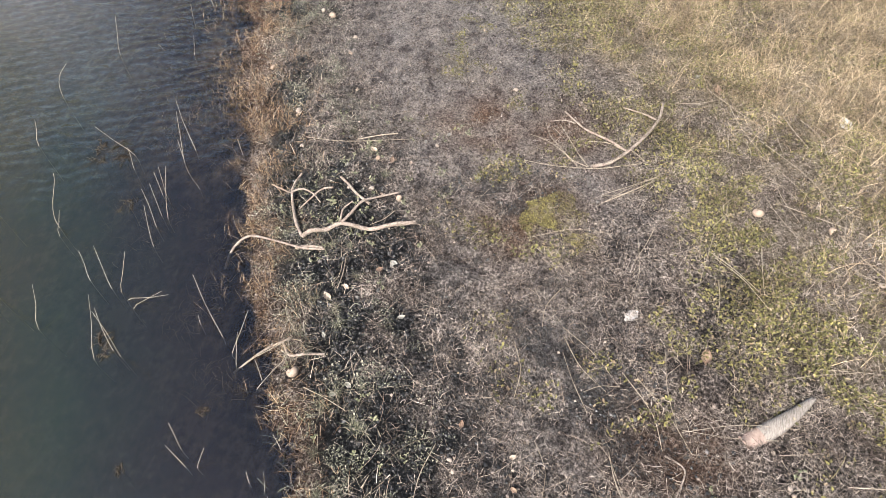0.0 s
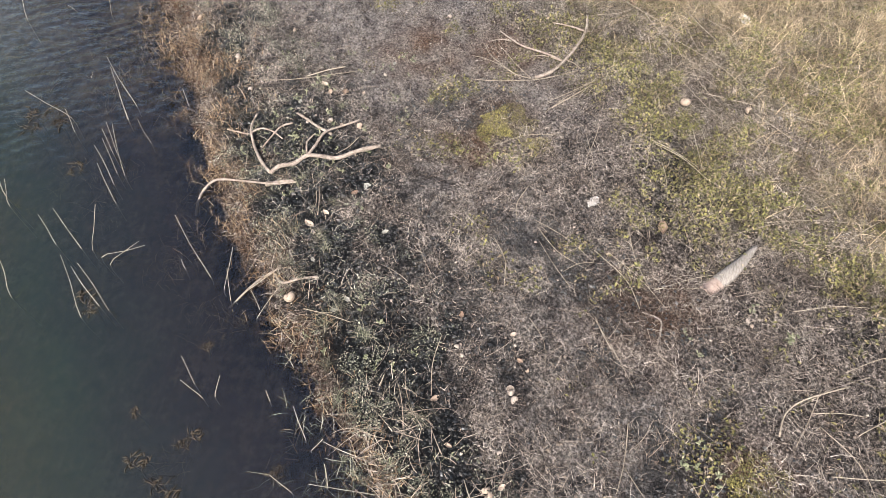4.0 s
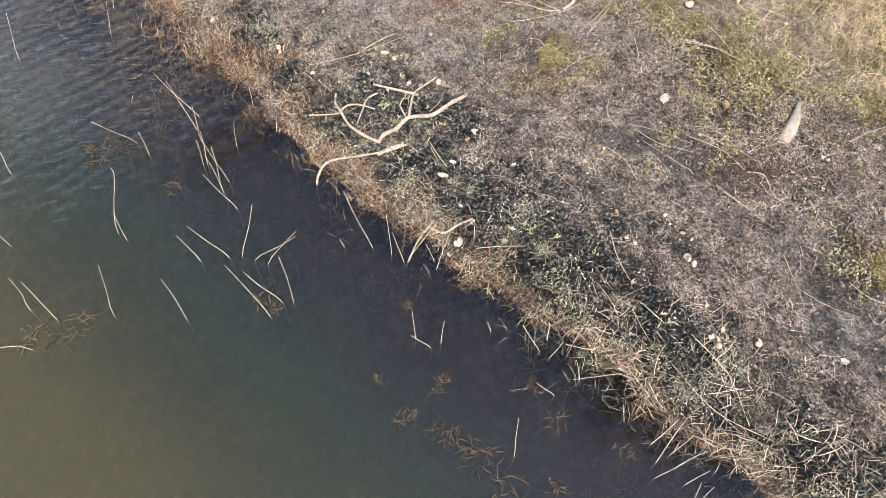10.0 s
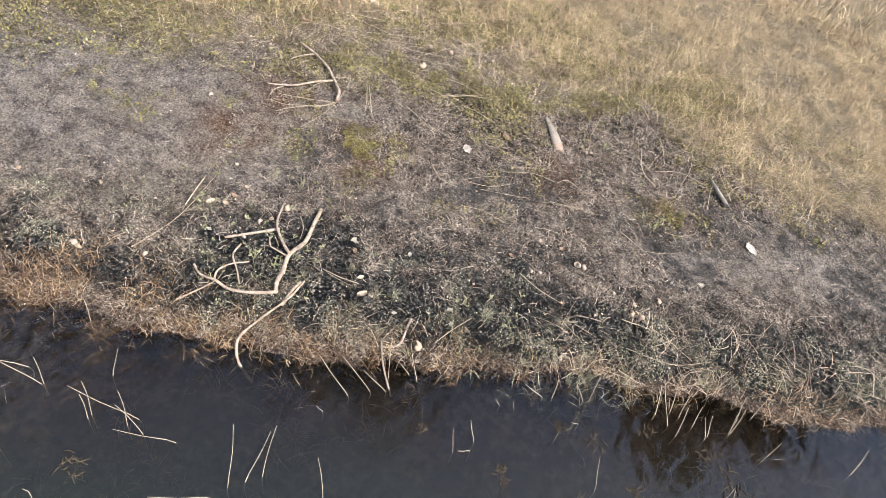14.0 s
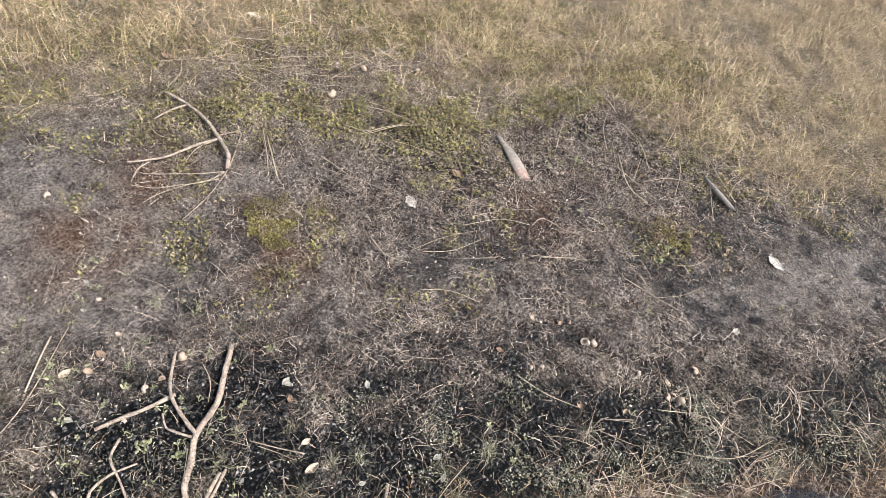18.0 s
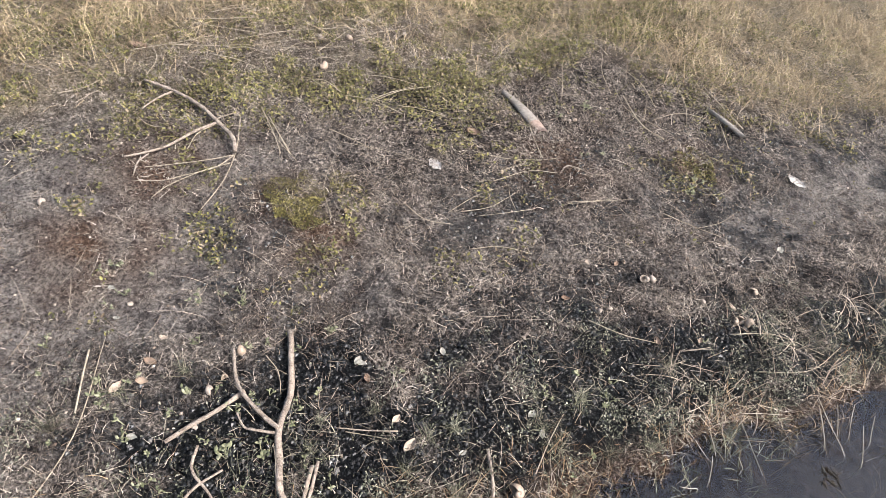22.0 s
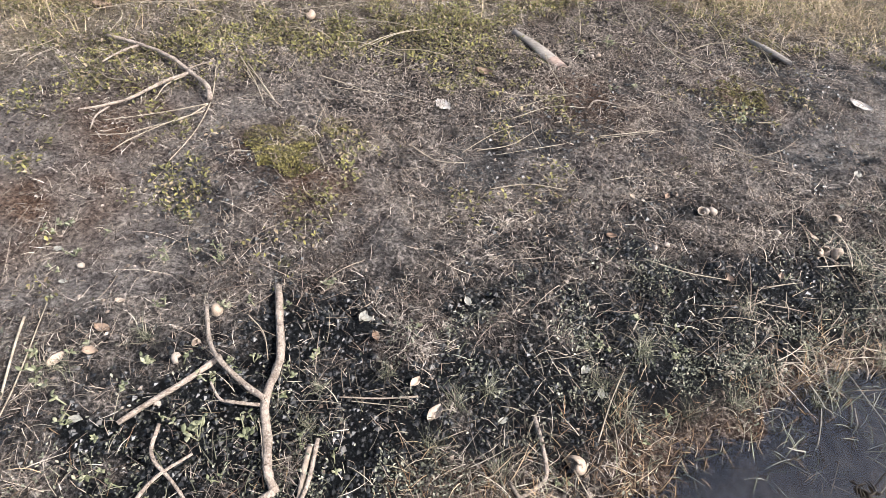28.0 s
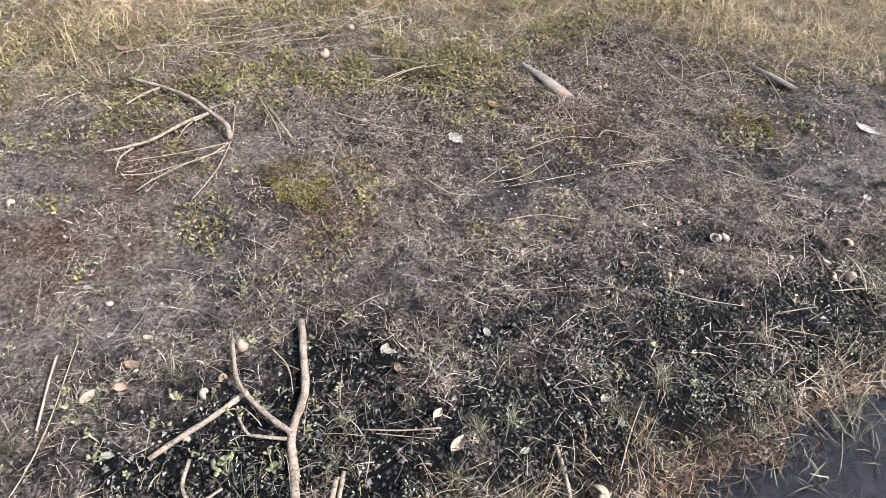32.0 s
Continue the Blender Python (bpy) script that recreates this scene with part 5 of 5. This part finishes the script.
reed((-0.315, -2.36, -0.10), (-0.285, -2.503, 0.114))
reed((-0.21, -2.29, -0.10), (-0.256, -2.303, 0.032))
reed((-0.46, -2.03, -0.10), (-0.664, -2.227, 0.073))
reed((-0.352, -2.04, -0.10), (-0.56, -2.15, 0.09))
reed((0.29, -2.42, -0.10), (0.272, -2.385, 0.047), (0.205, -2.325, 0.21), (0.18, -2.33, 0.245))
reed((0.06, -1.88, -0.10), (-0.187, -2.0, 0.037))
reed((0.76, -2.41, -0.10), (0.722, -2.339, 0.255))
reed((0.545, -1.835, -0.10), (0.467, -1.723, 0.184))
reed((0.542, -1.895, -0.10), (0.389, -2.066, 0.001))
reed((0.853, -1.615, -0.10), (0.808, -1.622, 0.23))
reed((0.905, -1.725, -0.10), (0.648, -1.898, 0.001))
reed((0.612, -1.715, -0.10), (0.529, -1.56, 0.009))
reed((0.578, -1.774, -0.10), (0.505, -1.569, -0.062))
reed((0.618, -1.209, -0.10), (0.511, -1.306, 0.235))
reed((1.147, -1.098, -0.10), (1.105, -1.105, 0.09))
reed((1.745, -0.81, -0.10), (1.663, -0.80, 0.14))
reed((2.32, -0.58, -0.10), (2.20, -0.525, 0.15))
reed((2.25, -0.43, -0.10), (2.205, -0.50, 0.12))
reed((2.35, -0.09, -0.10), (2.357, -0.037, 0.046))
reed((-0.185, -1.83, -0.10), (-0.137, -1.793, 0.135))
reed((0.84, -1.665, -0.10), (0.705, -1.816, 0.008))
reed((0.85, -2.09, -0.10), (0.696, -2.164, 0.04))
reed((-1.148, -3.071, -0.10), (-1.211, -3.015, 0.166))
reed((-0.655, -3.165, -0.10), (-0.70, -3.15, 0.02), (-0.754, -3.094, 0.093))
reed((-0.212, -2.982, -0.10), (-0.30, -3.0, 0.03))
reed((0.051, -1.926, -0.10), (0.028, -1.908, 0.141))
reed((-0.084, -2.009, -0.10), (-0.098, -1.998, 0.076))
reed((-0.09, -1.989, -0.10), (-0.117, -1.967, 0.113))
reed((-0.347, -2.033, -0.10), (-0.362, -2.019, 0.074))
reed((-1.873, -2.755, -0.10), (-1.92, -2.80, 0.02))
reed((-0.498, -1.727, -0.10), (-0.502, -1.722, 0.033))
reed((-1.289, -2.555, -0.10), (-1.318, -2.523, 0.044))
reed((-1.691, -2.819, -0.10), (-1.702, -2.807, 0.0))
reed((0.128, -1.91, -0.10), (0.06, -1.945, 0.12))
reed((0.248, -1.847, -0.1), (0.069, -1.988, -0.01))
reed((0.535, -2.03, -0.1), (0.442, -2.112, 0.007))
reed((0.73, -1.073, -0.1), (0.611, -1.105, -0.01))
reed((0.591, -1.345, -0.1), (0.565, -1.36, -0.055))
reed((1.205, -1.041, -0.1), (1.17, -1.122, -0.01))
reed((1.182, -0.754, -0.1), (1.155, -0.768, -0.05))
reed((1.017, -0.697, -0.1), (0.989, -0.729, -0.03))
reed((1.32, -0.565, -0.1), (1.221, -0.625, -0.01))
reed((1.36, -0.529, -0.1), (1.335, -0.475, -0.01))
reed((1.37, -0.319, -0.1), (1.346, -0.471, -0.01))
reed((1.531, -0.566, -0.1), (1.495, -0.646, -0.01))
reed((1.488, -0.434, -0.1), (1.429, -0.447, -0.01))
reed((1.498, -0.242, -0.1), (1.51, -0.488, -0.01))
reed((0.341, -2.377, -0.1), (0.233, -2.412, -0.01))
reed((0.757, -0.927, -0.1), (0.711, -0.96, -0.01))
reed((0.735, -2.65, -0.1), (0.60, -2.75, -0.03), (0.50, -2.83, -0.085))
reed((0.655, -2.775, -0.1), (0.59, -2.80, -0.06), (0.50, -2.86, -0.04))
reed((0.859, -2.741, -0.1), (0.835, -2.88, -0.07), (0.81, -3.02, -0.09))
reed((0.271, -2.912, -0.1), (0.262, -2.94, 0.22))
reed((1.192, -0.991, -0.1), (1.131, -0.964, -0.01))
reed((1.891, -0.247, -0.1), (1.762, -0.076, -0.01))
reed((1.921, -0.159, -0.1), (1.909, -0.059, -0.01))
reed((2.074, -0.18, -0.1), (2.015, -0.141, -0.01))
reed((2.165, -0.065, -0.1), (2.143, 0.003, -0.01))
reed((2.176, 0.037, -0.1), (2.151, 0.138, -0.01))
reed((1.817, -0.237, -0.1), (1.762, -0.117, -0.01))
reed((1.873, -0.175, -0.1), (1.837, -0.087, -0.01))
reed((1.946, -0.274, -0.1), (1.924, -0.15, -0.01))
reed((1.997, -0.168, -0.1), (1.981, -0.087, -0.01))
reed((2.079, -0.155, -0.1), (2.04, -0.099, -0.01))
reed((2.172, -0.054, -0.1), (2.171, 0.071, -0.01))
reed((2.236, 0.118, -0.1), (2.256, 0.245, -0.01))
reed((2.758, 0.181, -0.1), (2.772, 0.318, -0.01))
reed((2.979, 0.186, -0.1), (2.978, 0.257, -0.01))
reed((3.026, 0.127, -0.1), (3.143, 0.191, -0.01))
reed((3.12, 0.68, -0.1), (3.126, 0.821, -0.01))
reed((3.159, 0.647, -0.1), (3.161, 0.807, -0.01))
reed((0.72, -1.047, -0.1), (0.592, -0.876, -0.01))
reed((0.803, -0.924, -0.1), (0.677, -0.835, -0.01))
reed((0.677, -1.123, -0.1), (0.491, -1.116, -0.01))
reed((2.658, -0.099, -0.1), (2.7, -0.083, -0.025))
reed((2.921, 0.471, -0.1), (2.933, 0.517, -0.015))


def water_grass(x, y, size, blades, seed):
    ob = strands("emergent_grass_tuft", *[np.array(v) for v in zip(*[(x + wrng.uniform(-0.03, 0.03), y + wrng.uniform(-0.03, 0.03)) for _ in range(blades)])], (size * 0.5, size * 1.2), (0.0014, 0.0034), (0.25, 1.3), (0.1, 0.9), 0.5, GREEN,
                 "pale green grass growing out of shallow water", "grass tuft", lift=0.004, segs=4, seed=seed, floor=WATER - 0.012)
    del ob["kind"]
    ob["group"] = "grass in the water"
    return ob


for k, (px, py) in enumerate(((1.286, -0.587), (1.269, -0.505), (1.327, -0.608), (1.432, -0.384), (1.482, -0.444), (1.513, -0.506), (1.407, -0.352), (0.815, -0.768), (0.977, -0.706), (1.564, -0.361), (1.688, -0.281), (1.50, -0.66), (1.20, -0.66))):
    water_grass(px, py, 0.115, 9, 400 + k)


def drowned_clump(x, y, size, seed):
    """A ragged tuft of weed laid at the surface, coloured dim as if under water, on a stem from the bed."""
    rng = np.random.default_rng(seed)
    root = tagged(new("drowned_weed"), "brown drowned weed tuft, coloured as seen through murky water", "water weed", "drowned weed tufts")
    z = WATER + 0.001
    part("stem", clean_mesh("stem", *tube([(x + 0.02, y, gz(x, y) - 0.01), (x + 0.005, y + 0.01, (z + gz(x, y)) / 2), (x, y, z)], [0.003, 0.0025, 0.002], 5), SUNKEN), root)
    for k in range(16):
        g, far = rng.uniform(0, 6.3), size * rng.uniform(0.25, 0.75)
        a = Vector((x + size * rng.uniform(-0.5, 0.5), y + size * rng.uniform(-0.5, 0.5), z + rng.uniform(-0.002, 0.001)))
        tip = a + Vector((far * math.cos(g), far * math.sin(g), rng.uniform(-0.003, 0.004)))
        mid = a.lerp(tip, 0.5) + Vector((rng.uniform(-0.2, 0.2) * far, rng.uniform(-0.2, 0.2) * far, 0.003))
        part("frond", clean_mesh("frond", *tube([a, mid, tip], [0.0012, 0.0028, 0.0010], 5, 0.6, k), SUNKEN), root)
    return root


for k, (px, py, s) in enumerate(((1.361, -1.024, 0.05), (1.40, -1.06, 0.04), (1.483, -1.187, 0.05), (1.558, -1.114, 0.05), (1.655, -0.997, 0.09), (0.967, -1.107, 0.04), (-0.318, -2.59, 0.12), (-0.279, -2.42, 0.09), (0.749, -2.592, 0.13), (0.794, -2.76, 0.09),
                                 (1.498, -1.239, 0.05), (0.80, -1.743, 0.08), (1.72, -0.93, 0.11), (1.60, -1.05, 0.07), (1.86, -0.86, 0.10), (1.30, -1.30, 0.04), (0.05, -2.15, 0.09), (0.82, -2.62, 0.08), (-0.22, -2.55, 0.08), (0.86, -1.70, 0.05))):
    drowned_clump(px, py, s, 500 + k)
drng = random.Random(21)
for k in range(22):
    px, py = drng.uniform(1.0, 2.4), drng.uniform(-1.3, 0.0)
    if -0.6 < float(inland(px, py)) < -0.12:
        drowned_clump(px, py, drng.uniform(0.05, 0.12), 540 + k)


# ---- trees beyond the meadow, seen only mirrored in the pond ----
def tree(x, y, tall, crown, seed, label, low=0.35):
    root = tagged(new("tree"), label, "tree", "trees beyond the meadow")
    root.location = (x, y, gz(x, y) - 0.1)
    rng = np.random.default_rng(seed)
    part("trunk", clean_mesh("trunk", *tube([(0, 0, 0), (0.1, 0.05, tall * 0.2), (-0.1, 0.1, tall * 0.45), (0.1, 0.0, tall * 0.8)], [0.38, 0.28, 0.2, 0.07], 10, 0.15, seed), TRUNK), root)
    clumps = []
    for k in range(11):
        g, h = k * 2.4 + rng.uniform(-0.4, 0.4), rng.uniform(low, 0.9)
        reach = crown * rng.uniform(0.5, 1.0) * math.sin(math.pi * min(0.92, h)) ** 0.6
        tip = Vector((math.cos(g) * reach, math.sin(g) * reach, tall * (h + 0.05)))
        start = Vector((0, 0, tall * h * 0.62))
        part("limb", clean_mesh("limb", *tube([start, start.lerp(tip, 0.5) + Vector((0, 0, 0.3)), tip], [0.13, 0.08, 0.03], 6, 0.2, k), TRUNK), root)
        clumps += [(start.lerp(tip, f), crown * rng.uniform(0.22, 0.36)) for f in (0.55, 0.8, 1.05)]
    clumps.append((Vector((0, 0, tall * 0.95)), crown * 0.35))
    c = np.concatenate([rng.normal(0, 1, (260, 3)) * r * np.array([0.6, 0.6, 0.45]) + np.array(p) for p, r in clumps])
    n = len(c)
    a, b = rng.normal(0, 1, (n, 3)), rng.normal(0, 1, (n, 3))
    a /= np.linalg.norm(a, axis=1)[:, None]
    b -= a * (a * b).sum(1)[:, None]
    b /= np.linalg.norm(b, axis=1)[:, None]
    s = rng.uniform(0.12, 0.26, n)[:, None]
    verts = np.stack([c - a * s, c + b * s * 0.5, c + a * s, c - b * s * 0.5], 1).reshape(-1, 3)
    part("crown", mesh_of("crown", verts, np.arange(n * 4).reshape(-1, 4), FOLIAGE), root)
    return root


tree(-10.0, 3.4, 13.0, 4.2, 1, "tall leafy tree with a dark uneven crown")
tree(-5.0, 8.5, 17.5, 4.6, 2, "tall leafy tree with a dark uneven crown")
tree(5.3, 13.8, 18.5, 2.5, 3, "tall leafy tree with a narrow high dark crown", 0.62)
tree(-16.5, -4.6, 14.8, 2.6, 4, "slender leafy tree with a small high dark crown", 0.55)
